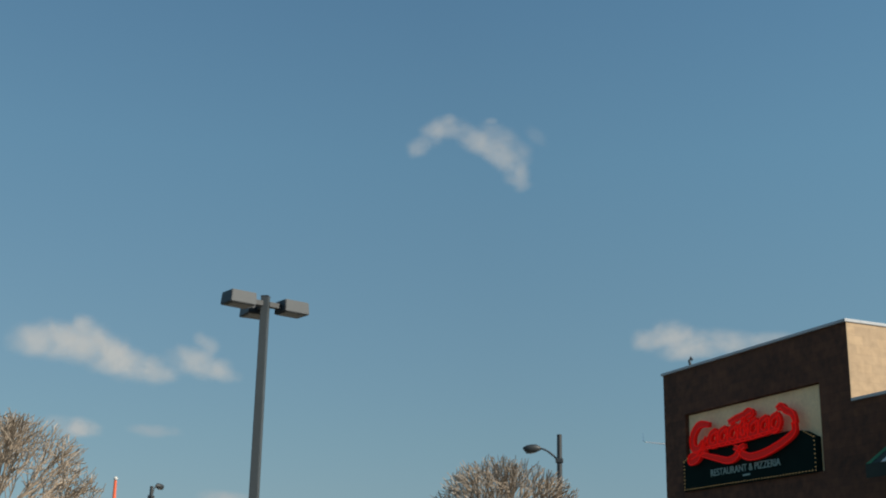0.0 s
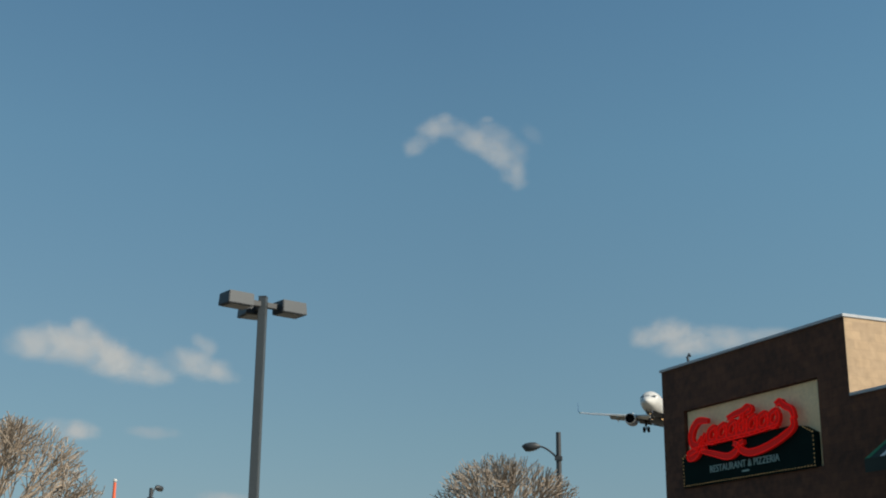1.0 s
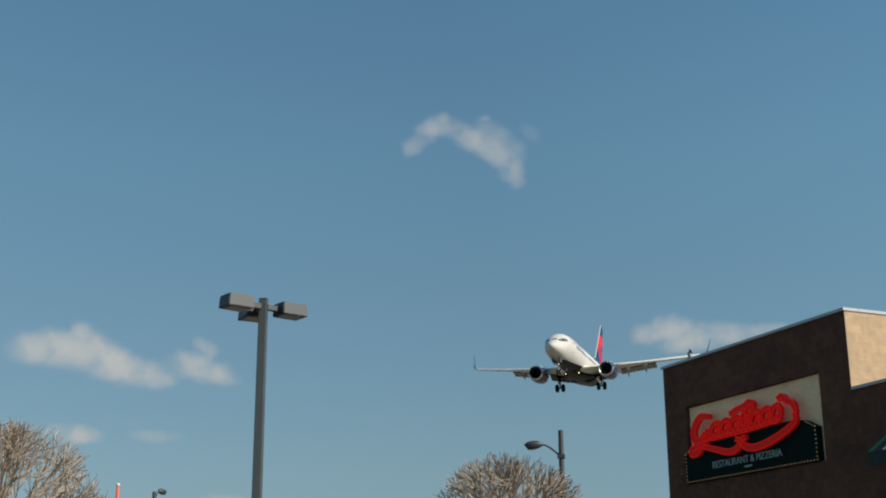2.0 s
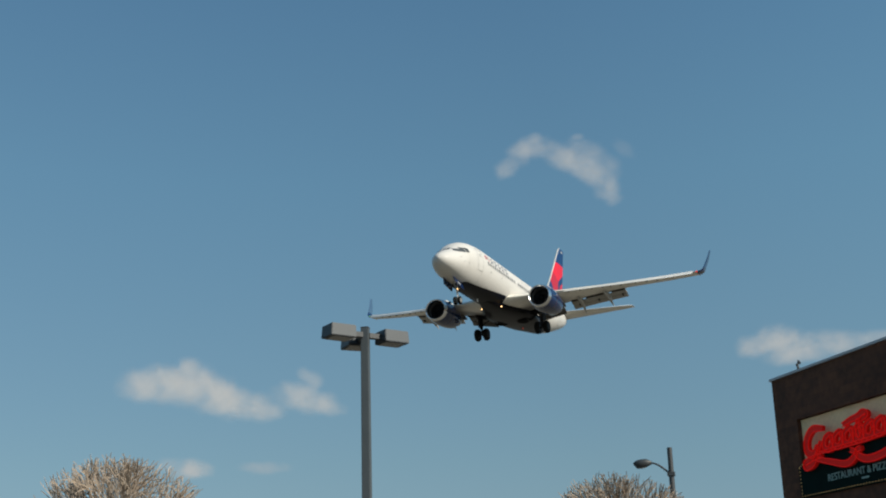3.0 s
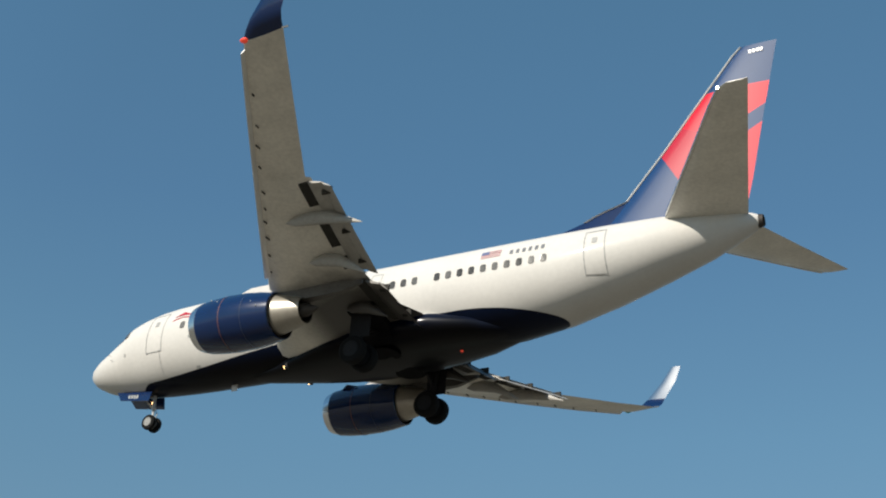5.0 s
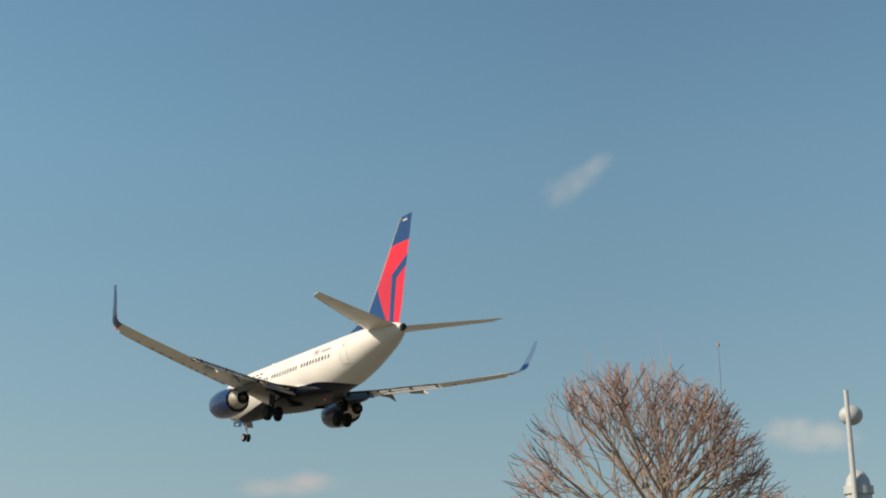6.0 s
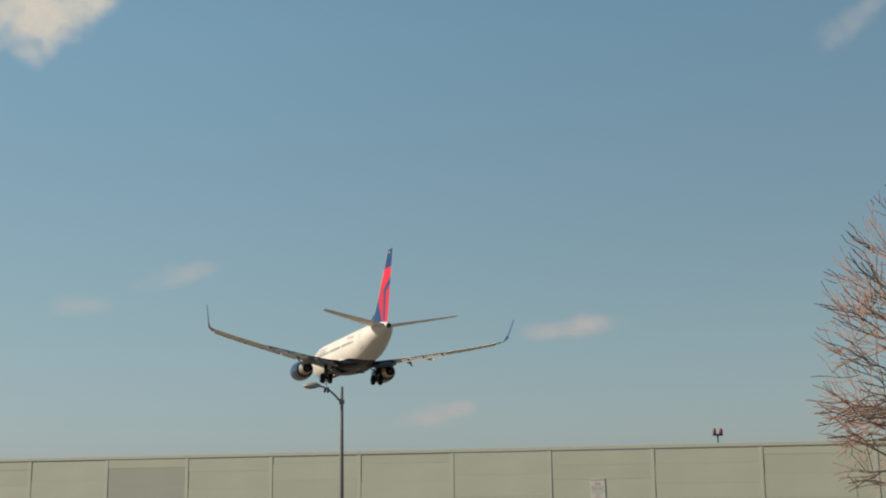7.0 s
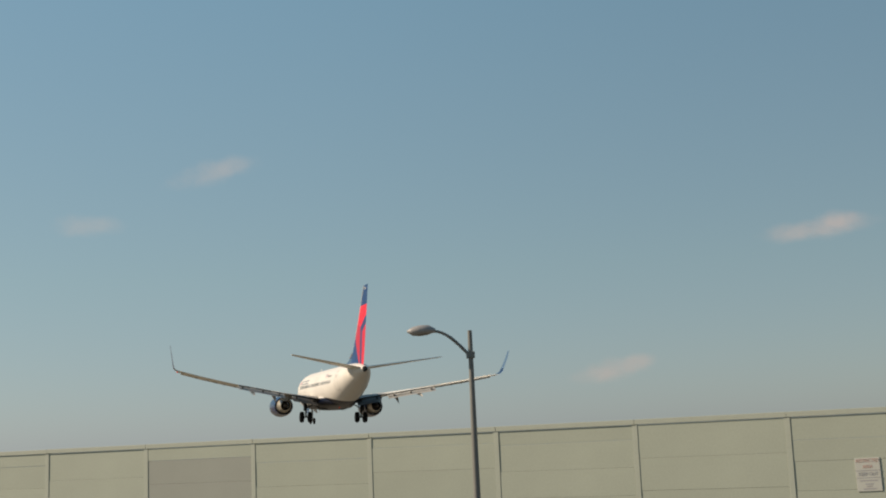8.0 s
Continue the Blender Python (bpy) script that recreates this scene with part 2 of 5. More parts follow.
# ---- building helpers ----
def part(name, bm, mat, parent=None, label="", smooth=False):
    """Links a bmesh as one mesh object, under its thing if one is given."""
    bmesh.ops.recalc_face_normals(bm, faces=bm.faces[:])
    me = bpy.data.meshes.new(name)
    bm.to_mesh(me)
    bm.free()
    for m in (mat if isinstance(mat, (list, tuple)) else [mat]):
        me.materials.append(m)
    if smooth:
        for poly in me.polygons:
            poly.use_smooth = True
        me.set_sharp_from_angle(angle=radians(38))
    ob = new(name, me)
    ob.parent = parent
    if label:
        tagged(ob, label)
    return ob


def shared(name, me, parent, m):
    """One more piece on a mesh that alike pieces share."""
    ob = new(name, me)
    ob.parent = parent
    ob.matrix_basis = m
    return ob


def thing(name, label, category, m=None, group="", kind=""):
    ob = new(name)
    ob.empty_display_size = 0.3
    if m is not None:
        ob.matrix_basis = m
    return tagged(ob, label, category, group, kind)


def box(bm, x0, x1, y0, y1, z0, z1, bevel=0.0):
    vs = [bm.verts.new((x, y, z)) for x in (x0, x1) for y in (y0, y1) for z in (z0, z1)]
    fs = [bm.faces.new([vs[i] for i in f]) for f in ((0, 1, 3, 2), (4, 6, 7, 5), (0, 4, 5, 1), (2, 3, 7, 6), (0, 2, 6, 4), (1, 5, 7, 3))]
    if bevel:
        es = {e for f in fs for e in f.edges}
        bmesh.ops.bevel(bm, geom=list(es), offset=bevel, segments=2, profile=0.5, affect="EDGES")
    return bm


def loft(bm, rings, caps=True, closed=True):
    """Skin between rings of points; every ring has as many points."""
    made = [[bm.verts.new(p) for p in ring] for ring in rings]
    n = len(made[0])
    for a, b in zip(made, made[1:]):
        for i in range(n if closed else n - 1):
            j = (i + 1) % n
            bm.faces.new((a[i], a[j], b[j], b[i]))
    if caps:
        bm.faces.new(made[0])
        bm.faces.new(made[-1])
    return bm


def ring(centre, axis_u, axis_v, ru, rv=None, n=16):
    rv = ru if rv is None else rv
    c, u, v = Vector(centre), Vector(axis_u), Vector(axis_v)
    return [c + u * (ru * math.cos(2 * math.pi * i / n)) + v * (rv * math.sin(2 * math.pi * i / n)) for i in range(n)]


def tube(bm, points, radii, n=8, caps=True):
    """A round tube along points; radii one number or one a point."""
    pts = [Vector(p) for p in points]
    if isinstance(radii, (int, float)):
        radii = [radii] * len(pts)
    rings = []
    for i, p in enumerate(pts):
        d = (pts[min(i + 1, len(pts) - 1)] - pts[max(i - 1, 0)]).normalized()
        ref = Vector((0, 0, 1)) if abs(d.z) < 0.9 else Vector((1, 0, 0))
        u = d.cross(ref).normalized()
        rings.append(ring(p, u, d.cross(u), radii[i], n=n))
    return loft(bm, rings, caps)


def turned(bm, profile, n=32, centre=(0, 0, 0), squash=1.0, caps=True):
    """A body turned about the x axis: profile of (x, radius)."""
    c = Vector(centre)
    return loft(bm, [ring(c + Vector((x, 0, 0)), (0, 1, 0), (0, 0, 1), r, r * squash, n) for x, r in profile], caps)


def airfoil(le, te, thick, n=8, up=Vector((0, 0, 1)), camber=0.0):
    """A closed wing section from leading to trailing edge."""
    le, te = Vector(le), Vector(te)
    pts = []
    xs = [0.5 * (1 - math.cos(math.pi * i / n)) for i in range(n + 1)]

    def half(s):
        return 5 * thick * (0.2969 * math.sqrt(s) - 0.126 * s - 0.3516 * s * s + 0.2843 * s ** 3 - 0.1015 * s ** 4)
    chord = (te - le).length
    for s in xs:
        pts.append(le.lerp(te, s) + up * chord * (half(s) + camber * 4 * s * (1 - s)))
    for s in xs[-2:0:-1]:
        pts.append(le.lerp(te, s) + up * chord * (-half(s) + camber * 4 * s * (1 - s)))
    return pts


# ---- the aircraft ----
FUSE = [(0.0, 0.02, -0.68, -0.72), (-0.12, 0.34, -0.42, -0.98), (-0.4, 0.62, -0.20, -1.22), (-0.9, 0.93, 0.08, -1.46), (-1.5, 1.18, 0.38, -1.66), (-2.0, 1.34, 0.68, -1.77),
        (-2.5, 1.46, 1.06, -1.88), (-3.0, 1.57, 1.36, -1.93), (-3.6, 1.67, 1.60, -1.98), (-4.4, 1.77, 1.78, -2.03), (-5.4, 1.85, 1.88, -2.06), (-6.6, 1.88, 1.93, -2.08),
        (-9.0, 1.88, 1.93, -2.08), (-12.0, 1.88, 1.93, -2.08), (-16.0, 1.88, 1.93, -2.08), (-19.6, 1.88, 1.93, -2.08), (-21.5, 1.87, 1.93, -1.98), (-23.5, 1.80, 1.93, -1.68),
        (-25.5, 1.62, 1.92, -1.16), (-27.5, 1.32, 1.88, -0.52), (-29.2, 0.98, 1.78, 0.06), (-30.2, 0.66, 1.64, 0.50), (-30.82, 0.40, 1.48, 0.80), (-31.05, 0.28, 1.38, 0.92)]


def fuse_at(x):
    """Half width, top and bottom of the fuselage at station x."""
    for a, b in zip(FUSE, FUSE[1:]):
        if a[0] >= x >= b[0]:
            k = (a[0] - x) / (a[0] - b[0])
            return [a[i] * (1 - k) + b[i] * k for i in (1, 2, 3)]
    return FUSE[-1][1:]


def fuse_mid(top, bot, w):
    return (top + bot) / 2 if w < 1.5 else max(min(0.0, top - 0.3), (top + bot) / 2 - 0.02)


def skin(x, z, side, out=0.012):
    """The point on the fuselage skin at station x and height z, a little proud."""
    w, top, bot = fuse_at(x)
    zc = fuse_mid(top, bot, w)
    h = (top - zc) if z > zc else (zc - bot)
    y = w * math.sqrt(max(0.0, 1 - ((z - zc) / h) ** 2))
    nrm = Vector((0, y / (w * w), (z - zc) / (h * h))).normalized()
    return Vector((x, side * (y + nrm.y * out), z + nrm.z * out))


def skin_patch(bm, x0, x1, z0, z1, side, nx=2, nz=3, slant=0.0, out=0.012):
    rows = []
    for j in range(nz + 1):
        z = z0 + (z1 - z0) * j / nz
        rows.append([bm.verts.new(skin(x0 + (x1 - x0) * i / nx + slant * (z - z0), z, side, out)) for i in range(nx + 1)])
    for a, b in zip(rows, rows[1:]):
        for i in range(nx):
            bm.faces.new((a[i], a[i + 1], b[i + 1], b[i]))


def skin_outline(bm, x0, x1, z0, z1, side, w=0.035):
    skin_patch(bm, x0, x1, z0, z0 + w, side, 3, 1)
    skin_patch(bm, x0, x1, z1 - w, z1, side, 3, 1)
    skin_patch(bm, x0, x0 + w, z0, z1, side, 1, 6)
    skin_patch(bm, x1 - w, x1, z0, z1, side, 1, 6)


# wing stations: y, leading edge x, trailing edge x, z, thickness
WING = [(1.0, -11.0, -18.3, -1.36, 0.14), (1.9, -11.5, -18.3, -1.25, 0.135), (3.2, -12.3, -18.25, -1.04, 0.13), (5.4, -13.45, -18.25, -0.68, 0.11), (8.0, -14.95, -18.75, -0.24, 0.10),
        (10.25, -16.27, -19.24, 0.12, 0.095), (10.33, -16.31, -18.27, 0.135, 0.10), (10.45, -16.38, -18.32, 0.155, 0.10), (14.0, -18.45, -20.1, 0.80, 0.095), (16.3, -19.80, -21.25, 1.28, 0.09)]


def wing_at(y):
    for a, b in zip(WING, WING[1:]):
        if a[0] <= y <= b[0]:
            k = (y - a[0]) / (b[0] - a[0])
            return [a[i] * (1 - k) + b[i] * k for i in (1, 2, 3, 4)]
    return WING[-1][1:]


def build_wing(plane, side):
    bm = bmesh.new()
    rings = []
    for y, le, te, z, th in WING:
        te2 = te + (0.8 if 1.9 < y < 10.3 else 0.0)
        rings.append(airfoil((le, side * y, z - 0.06), (te2, side * y, z), th, 8))
    loft(bm, rings)
    wing = part("wing", bm, M_WING, plane, "grey swept wing with bright leading edge", smooth=True)
    # leading edge slats, drooped and bright
    for y0, y1 in ((5.9, 8.545), (8.555, 11.245), (11.255, 13.845), (13.855, 16.0)):
        bm = bmesh.new()
        rs = []
        for y in (y0, y1):
            le, te, z, th = wing_at(y)
            c = (le - te) * 0.13
            rs.append(airfoil((le + 0.11, side * y, z - 0.22), (le - c, side * y, z + 0.10 + 0.03 * c), 0.14, 5))
        loft(bm, rs)
        part("slat", bm, M_SLAT, wing, "bright metal leading edge slat", smooth=True)
    # trailing edge flaps, lowered
    for y0, y1, parts_ in ((2.1, 4.6, ((0.85, 20), (0.62, 42))), (5.4, 10.2, ((0.84, 12), (0.56, 28)))):
        for k, (share, angle) in enumerate(parts_):
            bm = bmesh.new()
            rs = []
            for y in (y0, (y0 + y1) / 2, y1):
                le, te, z, th = wing_at(y)
                c = share * (1.15 - 0.035 * y) * 1.02
                a = radians(angle)
                start = Vector((te + 0.95 - 0.60 * k, side * y, z - 0.12 - 0.16 * k))
                rs.append(airfoil(start, start + Vector((-c * math.cos(a), 0, -c * math.sin(a))), 0.13, 5))
            loft(bm, rs)
            part("flap", bm, M_PANEL, wing, "lowered trailing edge flap", smooth=True)
    # dark strips laid on for the shade in the gaps ahead of the lowered flaps
    for y0, y1 in ((2.05, 4.65), (5.45, 6.1), (6.75, 8.35), (9.0, 10.15)):
        bm = bmesh.new()
        rs = []
        for k in range(5):
            y = y0 + (y1 - y0) * k / 4
            le, te, z, th = wing_at(y)
            w = 0.66 - 0.22 * k / 4
            zb = z - 0.075 - 0.012 * (5.4 - min(y, 5.4))
            rs.append([Vector((te + 1.34, side * y, zb - 0.055)), Vector((te + 1.34 - w, side * y, zb - 0.05)), Vector((te + 1.34 - w, side * y, zb + 0.03)), Vector((te + 1.34, side * y, zb + 0.03))])
        loft(bm, rs)
        part("flap_gap_shade", bm, M_COVE, wing, "dark strip for the shade ahead of the flap")
    # small hinge brackets on the flaps
    for y in (2.5, 4.2, 6.0, 7.7, 9.8):
        le, te, z, th = wing_at(y)
        bm = bmesh.new()
        box(bm, te + 0.10, te + 0.48, side * y - 0.05, side * y + 0.05, z - 0.42, z - 0.16, 0.01)
        part("flap_bracket", bm, M_COVE, wing, "dark flap hinge bracket")
    # dark gaps between the slat tracks
    for i, y in enumerate((6.2, 7.1, 8.0, 8.8, 9.5, 10.3, 11.4, 12.3, 13.2, 14.4)):
        le, te, z, th = wing_at(y)
        bm = bmesh.new()
        box(bm, le - 0.235, le - 0.212, side * y - 0.05 - 0.04 * (i % 3), side * y + 0.04 + 0.04 * (i % 4), z - 0.235, z - 0.17)
        part("slat_track", bm, M_SLOT, wing, "dark slat track slot")
    # flap track fairings
    for y, length, droop in ((3.4, 1.9, 1.15), (6.41, 2.55, 1.65), (8.68, 3.2, 1.1)):
        le, te, z, th = wing_at(y)
        bm = bmesh.new()
        rs = []
        for s, r in ((0, 0.02), (0.12, 0.16), (0.3, 0.23), (0.55, 0.22), (0.8, 0.12), (1.0, 0.015)):
            x = te + 2.45 - length * s
            drop = 0.32 + (droop * max(0, s - 0.42) ** 1.15)
            rs.append(ring((x, side * y, z - drop), (0, 1, 0), (0, 0, 1), r * 0.8, r * 1.15, 10))
        loft(bm, rs)
        part("flap_fairing", bm, M_PANEL, wing, "pointed flap track fairing", smooth=True)
    # winglet, blended up from the tip
    bm = bmesh.new()
    rs = [airfoil((-19.80, side * 16.3, 1.24), (-21.25, side * 16.3, 1.28), 0.10, 6)]
    for y, z, le, te, tilt in ((16.55, 1.36, -20.05, -21.35, 0.45), (16.76, 1.56, -20.32, -21.45, 0.95), (16.86, 1.90, -20.62, -21.58, 1.35), (17.06, 2.8, -21.30, -22.06, 1.40), (17.24, 3.70, -21.82, -22.30, 1.40)):
        upv = Vector((0, -side * math.sin(tilt), math.cos(tilt)))
        rs.append(airfoil((le, side * y, z), (te, side * y, z), 0.09, 6, upv))
    loft(bm, rs)
    bmesh.ops.recalc_face_normals(bm, faces=bm.faces[:])
    for f in bm.faces:
        f.material_index = 1 if f.normal.y * side < -0.25 and f.calc_center_median().z > 1.75 else 0
    part("winglet", bm, [M_NAVY, M_WLIN], wing, "tall blended winglet, navy outside and pale blue inside", smooth=True)
    bm = bmesh.new()
    bmesh.ops.create_uvsphere(bm, u_segments=10, v_segments=6, radius=0.11, matrix=Matrix.Translation((-19.85, side * 16.3, 1.22)) @ Matrix.Diagonal((1.5, 1.0, 0.7, 1)))
    part("navigation_light", bm, M_NAVRED if side > 0 else M_NAVGREEN, wing, "red navigation light" if side > 0 else "green navigation light")
    bm = bmesh.new()
    tube(bm, [(-21.22, side * 16.3, 1.28), (-21.45, side * 16.3, 1.28)], 0.035, 6)
    part("tail_light", bm, M_METAL, wing)


def build_engine(plane, side):
    cx, cy, cz = -10.15, side * 4.83, -1.90
    bm = bmesh.new()
    turned(bm, [(0.06, 0.93), (-0.03, 0.965), (-0.30, 1.04)], 36, (cx, cy, cz), 0.96, caps=False)
    loft(bm, [ring((cx - d, cy, cz), (0, 1, 0), (0, 0, 1), r, r * 0.96, 36) for d, r in ((-0.06, 0.93), (-0.03, 0.88), (0.10, 0.83), (0.32, 0.80))], caps=False)
    lip = part("engine_lip", bm, M_METAL, plane, "polished metal engine inlet lip", smooth=True)
    bm = bmesh.new()
    loft(bm, [ring((cx - d, cy, cz), (0, 1, 0), (0, 0, 1), r, r * 0.965, 36) for d, r in ((0.30, 1.042), (0.8, 1.11), (1.5, 1.15), (2.3, 1.13), (3.0, 1.06), (3.6, 0.95), (3.62, 0.90), (3.2, 0.86))], caps=False)
    nacelle = part("engine_nacelle", bm, M_NAVY, plane, "glossy navy engine nacelle", smooth=True)
    bm = bmesh.new()
    for d, r in ((0.31, 1.043), (2.5, 1.118)):
        loft(bm, [ring((cx - d, cy, cz), (0, 1, 0), (0, 0, 1), r + 0.004, (r + 0.004) * 0.965, 36), ring((cx - d - 0.02, cy, cz), (0, 1, 0), (0, 0, 1), r + 0.004, (r + 0.004) * 0.965, 36)], caps=False)
    part("seam", bm, M_SEAM, nacelle)
    bm = bmesh.new()
    loft(bm, [ring((cx - d, cy, cz), (0, 1, 0), (0, 0, 1), 1.154, 1.1136, 36) for d in (1.50, 1.545)], caps=False)
    part("warning_stripe", bm, M_STRIPE, nacelle, "thin dull red warning stripe")
    bm = bmesh.new()
    for d, up in ((0.85, 0.75), (1.25, 0.55), (2.9, 0.30), (3.2, 0.05)):
        r = 1.13 if d < 2 else 1.05
        at = Vector((cx - d, cy + side * r * math.cos(up), cz + r * 0.965 * math.sin(up)))
        bmesh.ops.create_uvsphere(bm, u_segments=8, v_segments=5, radius=0.03, matrix=Matrix.Translation(at))
    part("latch", bm, M_DULLW, nacelle, "small pale latches")
    bm = bmesh.new()
    loft(bm, [ring((cx - d, cy, cz), (0, 1, 0), (0, 0, 1), r, r * 0.96, 32) for d, r in ((0.32, 0.80), (0.9, 0.79))], caps=False)
    part("inlet_duct", bm, M_DUCT, nacelle, "grey inlet duct", smooth=True)
    bm = bmesh.new()
    for i in range(24):
        a = 2 * math.pi * i / 24
        u = Vector((0, math.cos(a), math.sin(a)))
        v = Vector((0, -math.sin(a), math.cos(a)))
        o = Vector((cx - 0.88, cy, cz))
        q = [o + u * 0.22 + v * 0.03 + Vector((0.10, 0, 0)), o + u * 0.78 + v * 0.11 + Vector((0.02, 0, 0)), o + u * 0.78 - v * 0.09 - Vector((0.10, 0, 0)), o + u * 0.22 - v * 0.03 - Vector((0.08, 0, 0))]
        bm.faces.new([bm.verts.new(p) for p in q])
    bm.faces.new([bm.verts.new(p) for p in ring((cx - 1.02, cy, cz), (0, 1, 0), (0, 0, 1), 0.79, 0.77, 24)])
    part("fan", bm, M_FAN, nacelle, "dark engine fan blades")
    bm = bmesh.new()
    loft(bm, [ring((cx - d, cy, cz), (0, 1, 0), (0, 0, 1), r, n=16) for d, r in ((0.55, 0.02), (0.7, 0.14), (0.95, 0.25))])
    part("spinner", bm, M_FAN, nacelle, smooth=True)
    bm = bmesh.new()
    loft(bm, [ring((cx - d, cy, cz + 0.05), (0, 1, 0), (0, 0, 1), r, n=24) for d, r in ((2.9, 0.84), (3.6, 0.78), (4.3, 0.62), (4.75, 0.50))], caps=False)
    part("exhaust_nozzle", bm, M_DARKMETAL, nacelle, "dull metal exhaust nozzle", smooth=True)
    bm = bmesh.new()
    loft(bm, [ring((cx - d, cy, cz + 0.05), (0, 1, 0), (0, 0, 1), r, n=24) for d, r in ((4.752, 0.50), (4.75, 0.46), (4.3, 0.46))], caps=False)
    loft(bm, [ring((cx - d, cy, cz + 0.05), (0, 1, 0), (0, 0, 1), r, n=16) for d, r in ((4.2, 0.34), (4.8, 0.27), (5.2, 0.10), (5.35, 0.02))])
    part("exhaust_plug", bm, M_SOOT, nacelle, "sooty exhaust plug", smooth=True)
    bm = bmesh.new()
    loft(bm, [ring((cx - d, cy, cz + 0.02), (0, 1, 0), (0, 0, 1), r, r * 0.965, 28) for d, r in ((3.63, 0.895), (3.40, 0.87), (3.39, 0.80))], caps=False)
    part("fan_duct", bm, M_SOOT, nacelle, "dark fan duct", smooth=True)
    bm = bmesh.new()
    stations = ((1.1, 1.02, 1.09, 0.03), (2.2, 0.95, 1.34, 0.19), (3.6, 0.70, 1.34, 0.22), (4.6, 0.45, 1.15, 0.20), (6.2, 0.50, 0.95, 0.12), (7.2, 0.75, 0.90, 0.03))
    rs = [[Vector((cx - d, cy + sx * w, cz + z)) for sx, z in ((-1, zb), (1, zb), (1, (zb + zt) / 2), (1, zt), (-1, zt), (-1, (zb + zt) / 2))] for d, zb, zt, w in stations]
    loft(bm, rs[:3])
    pylon = part("engine_pylon", bm, M_WHITE, plane, "white engine pylon", smooth=True)
    bm = bmesh.new()
    loft(bm, rs[2:])
    part("rear_fairing", bm, M_PYLON, pylon, "dark grey rear pylon fairing", smooth=True)
    bm = bmesh.new()
    pts = [(cx - 0.75, cy - side * 0.78, cz + 0.72), (cx - 1.15, cy - side * 0.98, cz + 0.90), (cx - 1.7, cy - side * 0.84, cz + 0.80)]
    bm.faces.new([bm.verts.new(p) for p in pts])
    bm.faces.new([bm.verts.new((p[0], p[1] - side * 0.02, p[2] - 0.012)) for p in pts])
    part("vortex_fin", bm, M_NAVY, nacelle)


def wheel(parent, x, y, z, r, w, side):
    bm = bmesh.new()
    loft(bm, [ring((x, y + d * w, z), (1, 0, 0), (0, 0, 1), q * r, n=24) for d, q in ((-0.5, 0.62), (-0.5, 0.86), (-0.36, 0.97), (-0.12, 1.0), (0.12, 1.0), (0.36, 0.97), (0.5, 0.86), (0.5, 0.62))])
    tyre = part("wheel", bm, M_RUBBER, parent, "black rubber tyre", smooth=True)
    bm = bmesh.new()
    for s in (-1, 1):
        loft(bm, [ring((x, y + s * (0.5 * w + d), z), (1, 0, 0), (0, 0, 1), q * r, n=16) for d, q in ((0.008, 0.60), (0.008, 0.52), (-0.05, 0.42), (-0.05, 0.2), (0.03, 0.14))])
    part("hub", bm, M_HUB if side else M_GEARDK, tyre, "grey wheel hub" if side else "wheel hub darkened for shade")


